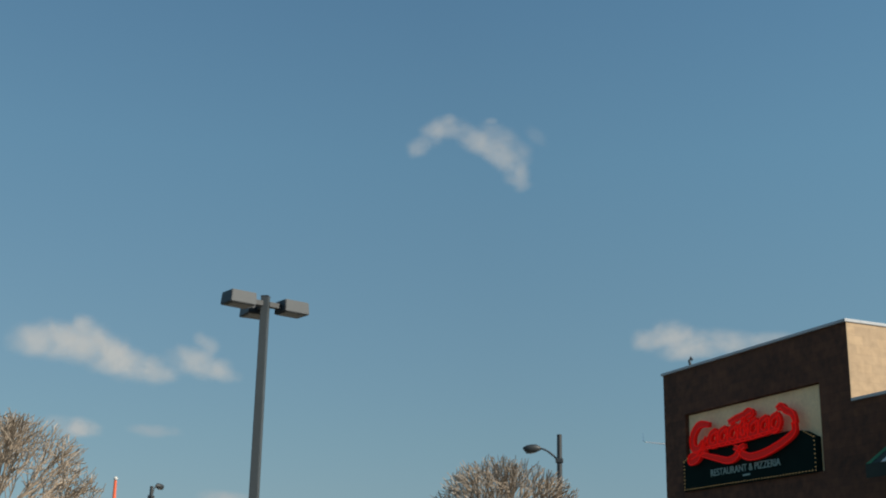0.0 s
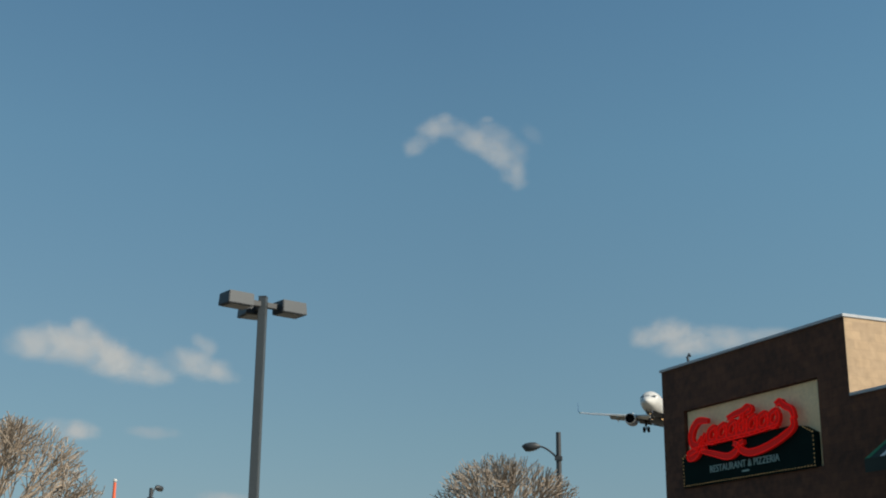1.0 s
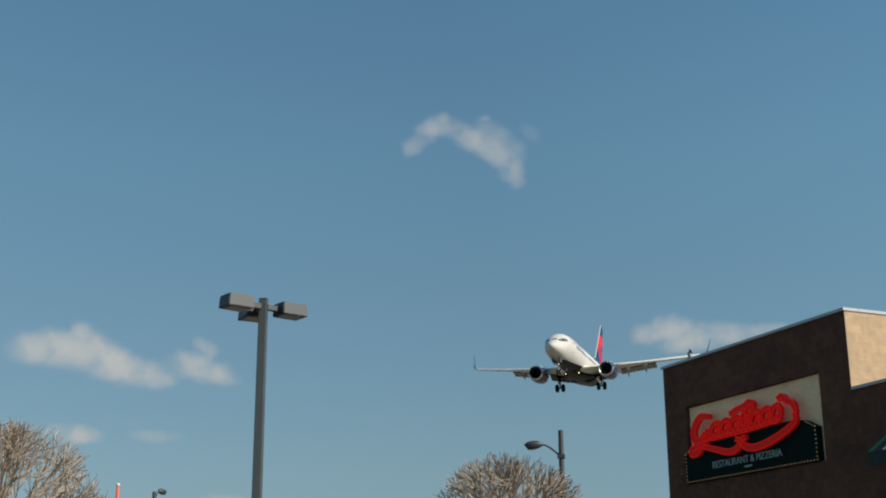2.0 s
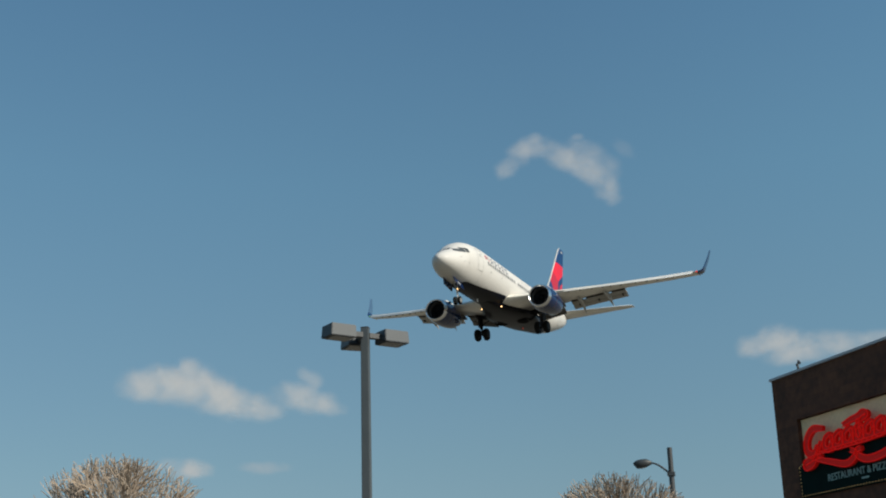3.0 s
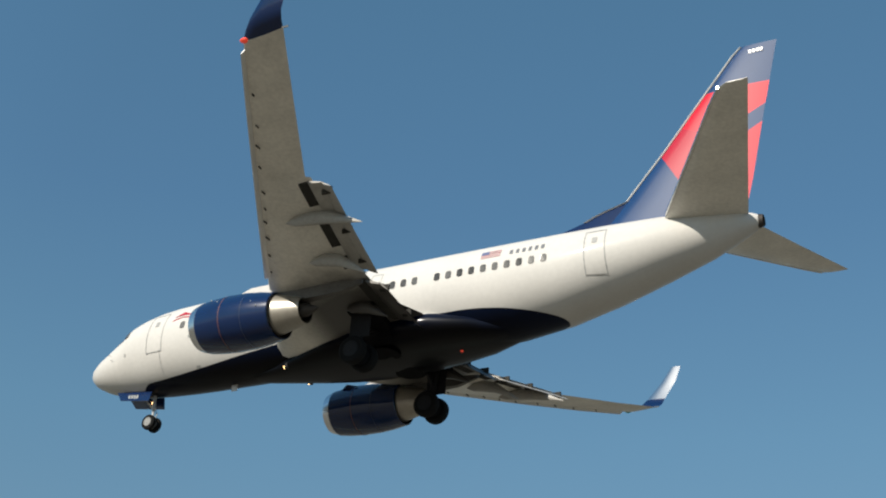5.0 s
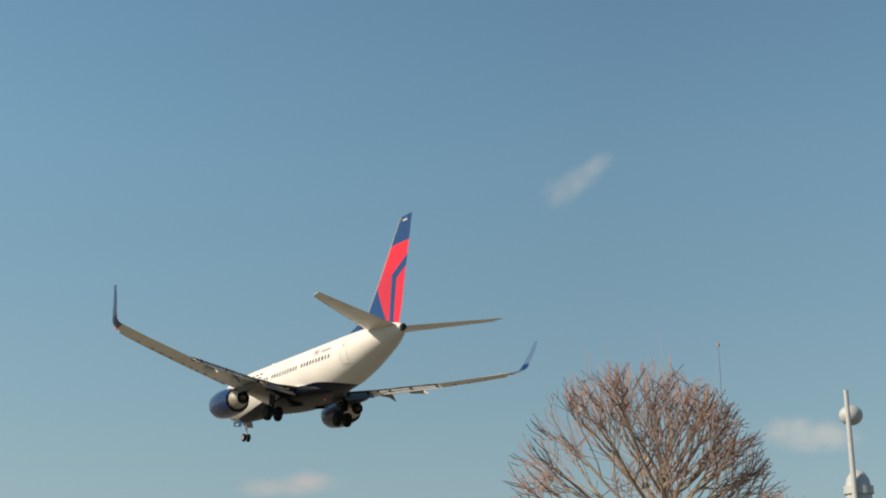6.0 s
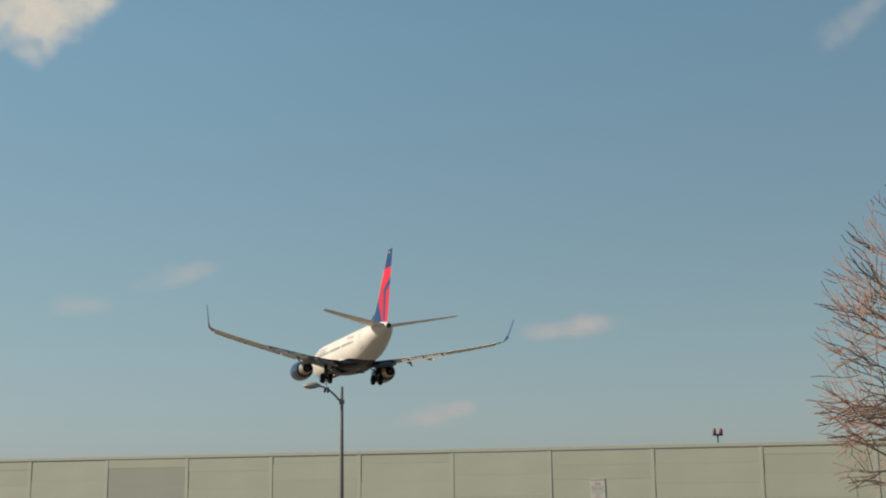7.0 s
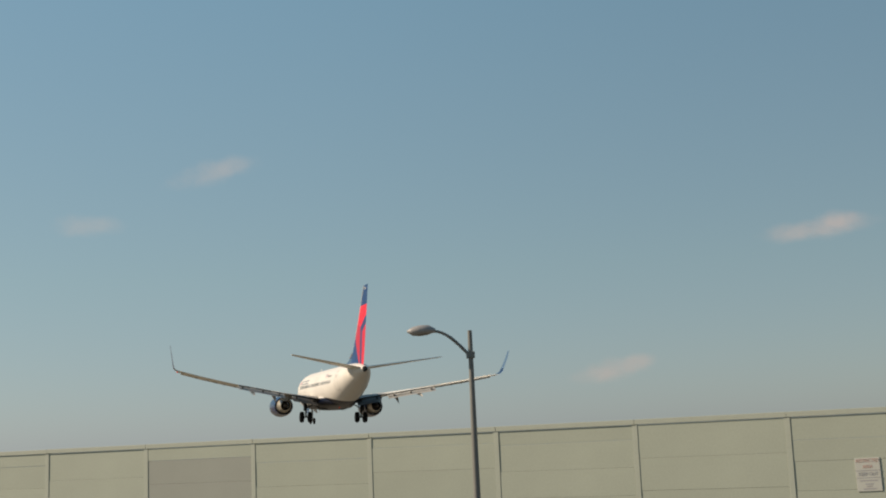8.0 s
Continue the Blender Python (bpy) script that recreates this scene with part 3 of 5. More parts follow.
def build_gear(plane):
    bm = bmesh.new()
    tube(bm, [(-3.75, 0, -1.85), (-3.82, 0, -2.7)], 0.085, 10)
    tube(bm, [(-3.82, 0, -2.6), (-3.85, 0, -3.32)], 0.055, 10)
    tube(bm, [(-3.85, -0.24, -3.32), (-3.85, 0.24, -3.32)], 0.045, 8)
    tube(bm, [(-3.0, 0, -1.9), (-3.80, 0, -2.62)], 0.045, 8)
    tube(bm, [(-3.92, 0, -2.62), (-4.06, 0, -2.90), (-3.90, 0, -3.22)], 0.03, 6)
    part("nose_gear_leg", bm, M_GEAR, plane, "grey nose gear leg with drag brace", smooth=True)
    for y in (-0.2, 0.2):
        wheel(plane, -3.85, y, -3.32, 0.345, 0.2, 1)
    for s in (-1, 1):
        bm = bmesh.new()
        vs = [(-1.95, s * 0.40, -1.78), (-3.95, s * 0.40, -1.96), (-3.95, s * 0.52, -2.46), (-2.30, s * 0.50, -2.24)]
        a = [bm.verts.new(v) for v in vs]
        b = [bm.verts.new((v[0], v[1] + s * 0.04, v[2])) for v in vs]
        bm.faces.new(a)
        bm.faces.new(b)
        for i in range(4):
            bm.faces.new((a[i], a[(i + 1) % 4], b[(i + 1) % 4], b[i]))
        door = part("nose_gear_door", bm, M_NAVY, plane, "open navy nose gear door")
        bm = bmesh.new()
        for i in range(4):
            x = -2.72 - i * 0.15
            zz = -2.12 - i * 0.014
            box(bm, x - 0.10, x, s * 0.515 - 0.012, s * 0.515 + 0.014, zz - 0.08, zz + 0.08)
        part("number_bar", bm, M_DULLW, door, "small white marking bars")
    bm = bmesh.new()
    tube(bm, [(-3.80, 0, -2.36), (-3.72, 0, -2.36)], 0.085, 12)
    part("taxi_light", bm, M_LAMP_ON, plane, "round taxi light on the nose gear")
    for s in (-1, 1):
        y = s * 2.91
        bm = bmesh.new()
        tube(bm, [(-16.35, s * 3.0, -1.15), (-16.25, y, -2.3)], 0.13, 12)
        tube(bm, [(-16.25, y, -2.2), (-16.23, y, -3.08)], 0.085, 12)
        tube(bm, [(-16.23, y - 0.44, -3.08), (-16.23, y + 0.44, -3.08)], 0.07, 10)
        tube(bm, [(-16.3, s * 1.7, -1.5), (-16.25, s * 2.8, -2.15)], 0.06, 8)
        tube(bm, [(-16.05, y, -2.25), (-15.85, y, -2.62), (-16.10, y, -3.0)], 0.035, 6)
        part("main_gear_leg", bm, M_GEARDK, plane, "main gear leg darkened for shade", smooth=True)
        for d in (-0.42, 0.42):
            wheel(plane, -16.23, y + d, -3.08, 0.56, 0.38, 0)
        bm = bmesh.new()
        box(bm, -16.75, -15.85, y + s * 0.16, y + s * 0.20, -2.45, -1.15, 0.01)
        part("main_gear_door", bm, M_GEARDK, plane, "main gear leg door darkened for shade")
        # wheel well in the belly, its shade drawn as a flat dark disc
        bm = bmesh.new()
        bm.faces.new([bm.verts.new((-16.25 + 0.62 * math.cos(a), s * (1.02 + 0.62 * math.sin(a)), -2.335 + 0.05 * abs(math.sin(a)))) for a in [2 * math.pi * i / 20 for i in range(20)]])
        part("wheel_well", bm, M_BLACK, plane, "dark disc for the shade in the wheel well")
        # leg bay, its shade drawn as a solid dark block
        bm = bmesh.new()
        rs = []
        for y_, z_ in ((1.55, -2.16), (1.85, -1.98), (2.1, -1.66), (2.6, -1.50), (3.25, -1.40)):
            rs.append([Vector((-15.75, s * y_, z_)), Vector((-16.95, s * y_, z_)), Vector((-16.95, s * y_, z_ + 0.3)), Vector((-15.75, s * y_, z_ + 0.3))])
        loft(bm, rs)
        part("gear_leg_bay", bm, M_BLACK, plane, "dark block for the shade in the main gear leg bay")
        bm = bmesh.new()
        tube(bm, [(-11.45, s * 0.92, -1.95), (-11.45, s * 0.92, -2.14)], 0.10, 12)
        housing = part("landing_light", bm, M_GEARDK, plane, "lowered landing light under the belly")
        bm = bmesh.new()
        loft(bm, [ring((-11.355 + d, s * 0.92, -2.09), (0, 1, 0), (0, 0, 1), r, n=14) for d, r in ((0.0, 0.065), (0.03, 0.058), (0.045, 0.03))])
        part("lens", bm, M_LAMP_ON, housing, "lit warm landing light lens")
        bm = bmesh.new()
        tube(bm, [skin(-12.25, -1.18, s, 0.12), skin(-12.2, -1.18, s, 0.17)], 0.06, 10)
        part("root_light", bm, M_LAMP_ON, plane, "small wing root light")


def build_tail(plane):
    upy = Vector((0, 1, 0))
    # fin with its dorsal fillet
    bm = bmesh.new()
    rs = []
    for z, le, te, th in ((1.55, -24.2, -30.5, 0.085), (2.2, -25.2, -30.7, 0.09), (3.0, -25.95, -30.9, 0.09), (5.0, -27.60, -31.3, 0.09), (7.0, -29.12, -31.72, 0.09), (8.7, -30.43, -32.08, 0.085), (9.03, -30.75, -32.16, 0.05)):
        rs.append(airfoil((le, 0, z), (te, 0, z), th, 8, upy))
    loft(bm, rs)
    fin = part("fin", bm, M_FIN, plane, "navy tail fin with red wedge design", smooth=True)
    bm = bmesh.new()
    rs = []
    for x, zt, w in ((-21.5, 1.93, 0.02), (-23.0, 2.16, 0.09), (-24.2, 2.50, 0.14), (-25.0, 2.86, 0.17), (-25.9, 3.05, 0.19)):
        rs.append([Vector((x, -w, 1.72)), Vector((x, w, 1.72)), Vector((x, w * 0.5, (zt + 1.72) / 2 + 0.1)), Vector((x, 0, zt)), Vector((x, -w * 0.5, (zt + 1.72) / 2 + 0.1))])
    loft(bm, rs)
    part("dorsal_fillet", bm, M_NAVY, plane, "navy dorsal fillet before the fin", smooth=True)
    bm = bmesh.new()
    rs = []
    for z, x in ((2.5, -24.25), (2.72, -24.8), (3.05, -25.97), (5.0, -27.58), (7.0, -29.10), (8.7, -30.41), (9.0, -30.72)):
        rs.append(ring((x + 0.0, 0, z), (1, 0, 0), (0, 1, 0), 0.06, 0.085, 8))
    loft(bm, rs)
    part("leading_edge", bm, M_WHITE, fin, "bright fin leading edge", smooth=True)
    bm = bmesh.new()
    for s in (-1, 1):
        for i in range(4):
            x = -31.05 - i * 0.15
            box(bm, x - 0.10, x, s * 0.075 - 0.012, s * 0.075 + 0.012, 8.62, 8.76)
    part("number_bar", bm, M_WHITE, fin, "small white marking bars")
    for s in (-1, 1):
        bm = bmesh.new()
        rs = []
        for y, le, te, z in ((0.35, -27.38, -30.74, 1.33), (0.95, -27.78, -30.92, 1.43), (3.5, -29.43, -31.66, 1.79), (6.2, -31.16, -32.46, 2.18), (6.95, -31.7, -32.68, 2.29), (7.1, -32.0, -32.72, 2.31)):
            rs.append(airfoil((le, s * y, z), (te, s * y, z), 0.09 if y < 7 else 0.04, 7))
        loft(bm, rs)
        stab = part("tailplane", bm, M_WING, plane, "grey tailplane", smooth=True)
        bm = bmesh.new()
        rs = []
        for y, le, z in ((1.2, -27.92, 1.47), (3.5, -29.41, 1.79), (6.2, -31.14, 2.18), (6.95, -31.68, 2.29)):
            rs.append(ring((le, s * y, z), (1, 0, 0), (0, 0, 1), 0.05, 0.055, 8))
        loft(bm, rs)
        part("leading_edge", bm, M_METAL, stab, "bright metal leading edge", smooth=True)
    bm = bmesh.new()
    loft(bm, [ring((-31.00 - d, 0, 1.15 + 0.03 * d), (0, 1, 0), (0, 0, 1), r, n=16) for d, r in ((0.0, 0.27), (0.2, 0.22), (0.19, 0.17), (0.05, 0.17))])
    part("tail_exhaust", bm, M_SOOT, plane, "dark metal exhaust at the tail cone", smooth=True)


def fin_paint():
    """Navy fin with the two-tone red wedge."""
    m = material("fin_paint", (0.006, 0.04, 0.125), rough=0.45, vary=0.06, scale=1.0, fine=8, spec=0.25)
    nt = m.node_tree
    tc = nt.nodes.new("ShaderNodeTexCoord")
    sep = nt.nodes.new("ShaderNodeSeparateXYZ")
    nt.links.new(tc.outputs["Object"], sep.inputs[0])
    x, z = sep.outputs["X"], sep.outputs["Z"]

    def over(ax, az, bx, bz):
        """One on the left hand of the line from a to b, in the plane of the fin."""
        dx, dz = bx - ax, bz - az
        k = math.hypot(dx, dz)
        a = math_node(nt, "MULTIPLY", math_node(nt, "SUBTRACT", z, az), dx / k * 40)
        c = math_node(nt, "MULTIPLY", math_node(nt, "SUBTRACT", x, ax), -dz / k * 40)
        return math_node(nt, "ADD", math_node(nt, "ADD", a, c), 0.5, True)

    def both(*v):
        r = v[0]
        for q in v[1:]:
            r = math_node(nt, "MULTIPLY", r, q)
        return r

    def painted(prev, fac, colour):
        mix = nt.nodes.new("ShaderNodeMix")
        mix.data_type = "RGBA"
        nt.links.new(fac, mix.inputs["Factor"])
        nt.links.new(prev, mix.inputs[6])
        mix.inputs[7].default_value = (*colour, 1)
        return mix.outputs[2]
    b = nt.nodes["Principled BSDF"]
    col = b.inputs["Base Color"].links[0].from_socket
    top = over(-29.33, 7.17, -31.77, 7.2)
    front = over(-28.7, 2.4, -27.42, 4.71)
    bright = both(top, over(-29.64, 5.13, -28.35, 5.78), over(-31.56, 6.23, -29.64, 5.13))
    deep = both(top, front, over(-29.64, 5.13, -29.41, 2.65))
    inner = both(over(-30.23, 4.735, -31.39, 5.43), over(-30.03, 3.19, -30.23, 4.735))
    col = painted(col, deep, (0.40, 0.018, 0.04))
    col = painted(col, bright, RED)
    col = painted(col, inner, (0.52, 0.016, 0.038))
    nt.links.new(col, b.inputs["Base Color"])
    return m


M_FIN = fin_paint()


def build_aircraft():
    plane = thing("airliner", "white twin-engine airliner with navy belly and lowered gear, landing", "airliner")
    bm = bmesh.new()
    rings = []
    for x, w, top, bot in FUSE:
        zc = fuse_mid(top, bot, w)
        r = []
        for i in range(40):
            a = 2 * math.pi * i / 40
            h = (top - zc) if math.sin(a) > 0 else (zc - bot)
            r.append(Vector((x, w * math.cos(a), zc + h * math.sin(a))))
        rings.append(r)
    loft(bm, rings)
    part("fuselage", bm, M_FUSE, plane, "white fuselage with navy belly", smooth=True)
    # wing to body fairing
    bm = bmesh.new()
    rs = []
    for x, w, zb, zt in ((-9.4, 0.4, -2.08, -1.9), (-10.8, 0.78, -2.20, -1.72), (-12.2, 1.25, -2.30, -1.38), (-13.6, 1.76, -2.34, -1.0), (-15.0, 2.05, -2.34, -0.8), (-17.0, 2.02, -2.29, -0.8), (-18.5, 1.84, -2.17, -0.9), (-20.0, 1.40, -2.09, -1.15), (-21.4, 0.70, -1.96, -1.45), (-22.4, 0.2, -1.82, -1.6)):
        zc = (zb + zt) / 2
        r = []
        for i in range(24):
            a = 2 * math.pi * i / 24
            ca, sa = math.cos(a), math.sin(a)
            r.append(Vector((x, w * math.copysign(abs(ca) ** 0.75, ca), zc + (zt - zb) / 2 * math.copysign(abs(sa) ** 0.75, sa))))
        rs.append(r)
    loft(bm, rs)
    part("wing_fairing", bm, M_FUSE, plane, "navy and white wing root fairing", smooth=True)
    for s in (1, -1):
        build_wing(plane, s)
        build_engine(plane, s)
        for xs in (-6.31 - 0.5 * i for i in range(35)):
            if -18.6 < xs < -18.0 or -12.9 < xs < -12.6:
                continue
            bm = bmesh.new()
            c = [(-0.125, -0.11), (-0.07, -0.17), (0.07, -0.17), (0.125, -0.11), (0.125, 0.11), (0.07, 0.17), (-0.07, 0.17), (-0.125, 0.11)]
            bm.faces.new([bm.verts.new(skin(xs + dx, 0.26 + dz, s, 0.014)) for dx, dz in c])
            part("cabin_window", bm, M_CABIN, plane)
        for x0, x1, z0, z1 in ((-5.2, -4.35, -0.75, 1.12), (-25.65, -24.9, -0.60, 1.22)):
            bm = bmesh.new()
            skin_outline(bm, x1, x0, z0, z1, s)
            skin_patch(bm, (x0 + x1) / 2 - 0.1, (x0 + x1) / 2 + 0.1, z0 + 1.2, z0 + 1.45, s, 1, 2)
            part("cabin_door", bm, M_LINE, plane, "outlined white cabin door")
        for x0, x1 in ((-15.2, -14.75), (-16.2, -15.75)):
            bm = bmesh.new()
            skin_outline(bm, x1, x0, 0.05, 0.98, s, 0.025)
            part("overwing_exit", bm, M_LINE, plane)
        for x, z, w, h in ((-5.10, -1.65, 0.02, 1.0), (-6.78, -0.42, 0.13, 0.13), (-2.95, -0.62, 0.05, 0.14), (-7.0, -1.62, 0.14, 0.09), (-9.2, -0.30, 0.10, 0.10)):
            bm = bmesh.new()
            skin_outline(bm, x, x - w, z, z + h, s, min(w, h) * 0.45)
            part("service_panel", bm, M_LINE, plane)
        # cockpit glazing
        for x0, x1, z0, z1, sl in ((-1.55, -2.12, 0.20, 0.50, -0.75), (-2.18, -2.62, 0.24, 0.70, -0.20), (-2.66, -2.98, 0.32, 0.68, 0.0)):
            bm = bmesh.new()
            skin_patch(bm, x0, x1, z0, z1, s, 3, 3, sl, 0.015)
            part("cockpit_window", bm, M_GLASS, plane, "dark cockpit window")
        bm = bmesh.new()
        rows = []
        for i in range(4):
            x = -1.50 - 0.16 * i
            w, top, bot = fuse_at(x)
            zc = fuse_mid(top, bot, w)
            line = []
            for j in range(5):
                y = 0.035 + (0.60 + 0.06 * i) * j / 4
                line.append(bm.verts.new((x - 0.10 * j / 4 + 0.014, s * y, zc + (top - zc) * math.sqrt(1 - (y / w) ** 2) + 0.014)))
            rows.append(line)
        for a, b in zip(rows, rows[1:]):
            for j in range(4):
                bm.faces.new((a[j], a[j + 1], b[j + 1], b[j]))
        part("windscreen", bm, M_GLASS, plane, "dark front windscreen pane")
        # plain shapes where the name and mark stand
        bm = bmesh.new()
        for pts in (((-5.70, 0.74), (-6.18, 0.80), (-6.14, 1.00)), ((-6.18, 0.80), (-6.72, 0.74), (-6.14, 1.00)), ((-5.62, 0.54), (-6.22, 0.66), (-6.22, 0.71), (-5.78, 0.63)), ((-6.22, 0.66), (-6.86, 0.54), (-6.74, 0.63), (-6.22, 0.71))):
            bm.faces.new([bm.verts.new(skin(px, pz, s, 0.015)) for px, pz in pts])
        part("red_mark", bm, M_DRED, plane, "red triangular mark")
        for i in range(5):
            bm = bmesh.new()
            x = -7.02 - i * 0.84
            for z0, z1 in ((0.54, 0.66), (0.84, 0.96)):
                skin_patch(bm, x - 0.02, x - 0.52, z0, z1, s, 2, 2, 0, 0.015)
            part("name_bar", bm, M_NAVY, plane, "pair of navy bars of the painted name")
        bm = bmesh.new()
        for i in range(6):
            x = -21.85 - i * 0.26
            skin_patch(bm, x, x - 0.13, 0.73, 0.94, s, 1, 2, 0, 0.015)
        part("registration_bar", bm, M_REG, plane, "small dark registration bars")
        bm = bmesh.new()
        for z0 in (0.74, 0.84, 0.94, 1.04):
            skin_patch(bm, -20.62, -21.45, z0, z0 + 0.05, s, 2, 1, 0, 0.015)
        flag = part("flag_patch", bm, M_FLAGP, plane, "small painted flag with red stripes")
        bm = bmesh.new()
        skin_patch(bm, -20.62, -20.95, 0.90, 1.09, s, 1, 1, 0, 0.019)
        part("corner", bm, M_CANTON, flag, "blue corner of the flag")
    for s in (-1, 1):
        for x, z in ((-1.9, -0.3), (-2.2, -0.62)):
            bm = bmesh.new()
            tube(bm, [skin(x, z, s, 0.0), skin(x, z, s, 0.05), skin(x + 0.12, z, s, 0.06)], 0.012, 6)
            part("pitot_probe", bm, M_METAL, plane)
    for x, z0, z1 in ((-8.0, -2.36, -2.02), (-8.85, 1.90, 2.22)):
        bm = bmesh.new()
        box(bm, x - 0.3, x, -0.012, 0.012, z0, z1)
        part("antenna_blade", bm, M_WHITE, plane)
    bm = bmesh.new()
    bmesh.ops.create_uvsphere(bm, u_segments=10, v_segments=6, radius=0.06, matrix=Matrix.Translation((-19.1, 0, -2.16)))
    part("beacon", bm, M_NAVRED, plane, "red anti-collision beacon")
    build_gear(plane)
    build_tail(plane)
    return plane


# ---- the ground ----
bm = bmesh.new()
bmesh.ops.create_grid(bm, x_segments=40, y_segments=40, size=2400)
tagged(part("ground", bm, M_ASPHALT), "grey worn asphalt ground of a parking lot", "ground", kind="structure")


# ---- restaurant building ----
def wall_material(name, colour, mortar, uneven=0.2, vary=0.55):
    """Rough faced masonry blocks in running bond."""
    m = material(name, colour, rough=0.9, vary=vary, scale=0.9, fine=5, bump=0.6)
    nt = m.node_tree
    tc = nt.nodes.new("ShaderNodeTexCoord")
    sep = nt.nodes.new("ShaderNodeSeparateXYZ")
    nt.links.new(tc.outputs["Object"], sep.inputs[0])
    com = nt.nodes.new("ShaderNodeCombineXYZ")
    nt.links.new(math_node(nt, "ADD", sep.outputs["X"], sep.outputs["Y"]), com.inputs[0])
    nt.links.new(sep.outputs["Z"], com.inputs[1])
    br = nt.nodes.new("ShaderNodeTexBrick")
    br.inputs["Scale"].default_value = 1.0
    br.inputs["Brick Width"].default_value = 0.40
    br.inputs["Row Height"].default_value = 0.20
    br.inputs["Mortar Size"].default_value = 0.006
    br.inputs["Mortar Smooth"].default_value = 0.3
    br.inputs["Color1"].default_value = (1 - uneven, 1 - 0.9 * uneven, 1 - 0.8 * uneven, 1)
    br.inputs["Color2"].default_value = (1 + uneven, 1 + 0.9 * uneven, 1 + 0.6 * uneven, 1)
    br.inputs["Mortar"].default_value = (mortar, mortar, mortar, 1)
    nt.links.new(com.outputs[0], br.inputs["Vector"])
    b = nt.nodes["Principled BSDF"]
    old = b.inputs["Base Color"].links[0].from_socket
    mul = nt.nodes.new("ShaderNodeVectorMath")
    mul.operation = "MULTIPLY"
    nt.links.new(old, mul.inputs[0])
    nt.links.new(br.outputs["Color"], mul.inputs[1])
    nt.links.new(mul.outputs[0], b.inputs["Base Color"])
    return m


M_MASON = wall_material("brown_masonry", (0.093, 0.037, 0.019), 0.72, 0.15)
# sunlight is put into the tan of the side wall; the shaded front stays brown
M_TAN_SUNLIT = wall_material("sunlit_tan_masonry", (0.44, 0.31, 0.195), 0.88, 0.06, 0.2)
M_COPING = material("metal_coping", (0.34, 0.35, 0.36), rough=0.4, metal=0.4, vary=0.1)
M_CREAM = material("cream_sign_board", (0.78, 0.60, 0.35), rough=0.7, vary=0.16, scale=1.6, fine=10)
M_GREEN = material("dark_green_board", (0.003, 0.014, 0.0125), rough=0.8, vary=0.2, scale=2, spec=0.06)
M_SCRIPT = glow("red_script_face", (0.46, 0.009, 0.007), 0.17)
M_NEON = glow("red_neon_edge", (0.70, 0.011, 0.009), 0.24)
for neon in (M_SCRIPT, M_NEON):
    neon.node_tree.nodes["Principled BSDF"].inputs["Specular IOR Level"].default_value = 0.1
M_TEAL = material("pale_teal_lettering", (0.24, 0.37, 0.34), rough=0.5, vary=0.1)
M_BULB = glow("sign_bulb", (0.8, 0.50, 0.20), 0.10)
M_ROOF = material("roof_membrane", (0.25, 0.25, 0.25), rough=0.9, vary=0.15)
M_AWN = material("dark_awning_cloth", (0.02, 0.03, 0.025), rough=0.9, vary=0.2)
M_AWNW = material("white_awning_stripe", (0.62, 0.60, 0.55), rough=0.9, vary=0.1)
M_AWNG = material("green_awning_stripe", (0.03, 0.16, 0.07), rough=0.9, vary=0.1)

FRONT = pose(-13.65, 31.358, 0.25, 0, 0, -33.045)
TOWER_W, TOWER_H, LOW_H = 7.155, 7.95, 6.2
SX0, SX1, SZ0, SZ1 = 0.95, 6.16, 4.78, 6.73

restaurant = thing("restaurant_building", "brown masonry restaurant with a raised sign tower", "building", FRONT)
bm = bmesh.new()
T = 0.35
box(bm, 0, SX0, 0, T, -0.3, TOWER_H - 0.06)
box(bm, SX1, TOWER_W, 0, T, -0.3, TOWER_H - 0.06)
box(bm, SX0, SX1, 0, T, -0.3, SZ0)
box(bm, SX0, SX1, 0, T, SZ1, TOWER_H - 0.06)
box(bm, SX0, SX1, 0.16, T, SZ0, SZ1)
bmesh.ops.remove_doubles(bm, verts=bm.verts[:], dist=0.001)
part("front_wall", bm, M_MASON, restaurant)
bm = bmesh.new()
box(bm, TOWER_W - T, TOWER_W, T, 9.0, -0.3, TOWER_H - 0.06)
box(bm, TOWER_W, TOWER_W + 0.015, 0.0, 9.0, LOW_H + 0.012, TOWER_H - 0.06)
part("side_wall", bm, M_TAN_SUNLIT, restaurant, "tan masonry side wall, lightened for the sun")
bm = bmesh.new()
box(bm, 0, T, T, 9.0, -0.3, TOWER_H - 0.06)
part("side_wall", bm, M_MASON, restaurant)
bm = bmesh.new()
box(bm, T, TOWER_W - T, 9.0 - T, 9.0, -0.3, TOWER_H - 0.06)
part("rear_wall", bm, M_MASON, restaurant)
bm = bmesh.new()
box(bm, T, TOWER_W - T, T, 9.0 - T, TOWER_H - 0.75, TOWER_H - 0.6)
part("roof", bm, M_ROOF, restaurant)
bm = bmesh.new()
for x0, x1, y0, y1 in ((-0.04, TOWER_W + 0.04, -0.05, T + 0.04), (-0.04, T + 0.04, T + 0.04, 9.04), (TOWER_W - T - 0.04, TOWER_W + 0.04, T + 0.04, 9.04), (T + 0.04, TOWER_W - T - 0.04, 8.65, 9.04)):
    box(bm, x0, x1, y0, y1, TOWER_H - 0.06, TOWER_H + 0.01, 0.008)
part("coping", bm, M_COPING, restaurant, "grey metal parapet coping")
bm = bmesh.new()
box(bm, TOWER_W, 24.0, 0.0, T, -0.3, LOW_H - 0.06)
part("front_wall", bm, M_MASON, restaurant)
bm = bmesh.new()
box(bm, TOWER_W, 24.0, T, 16.0, LOW_H - 0.7, LOW_H - 0.55)
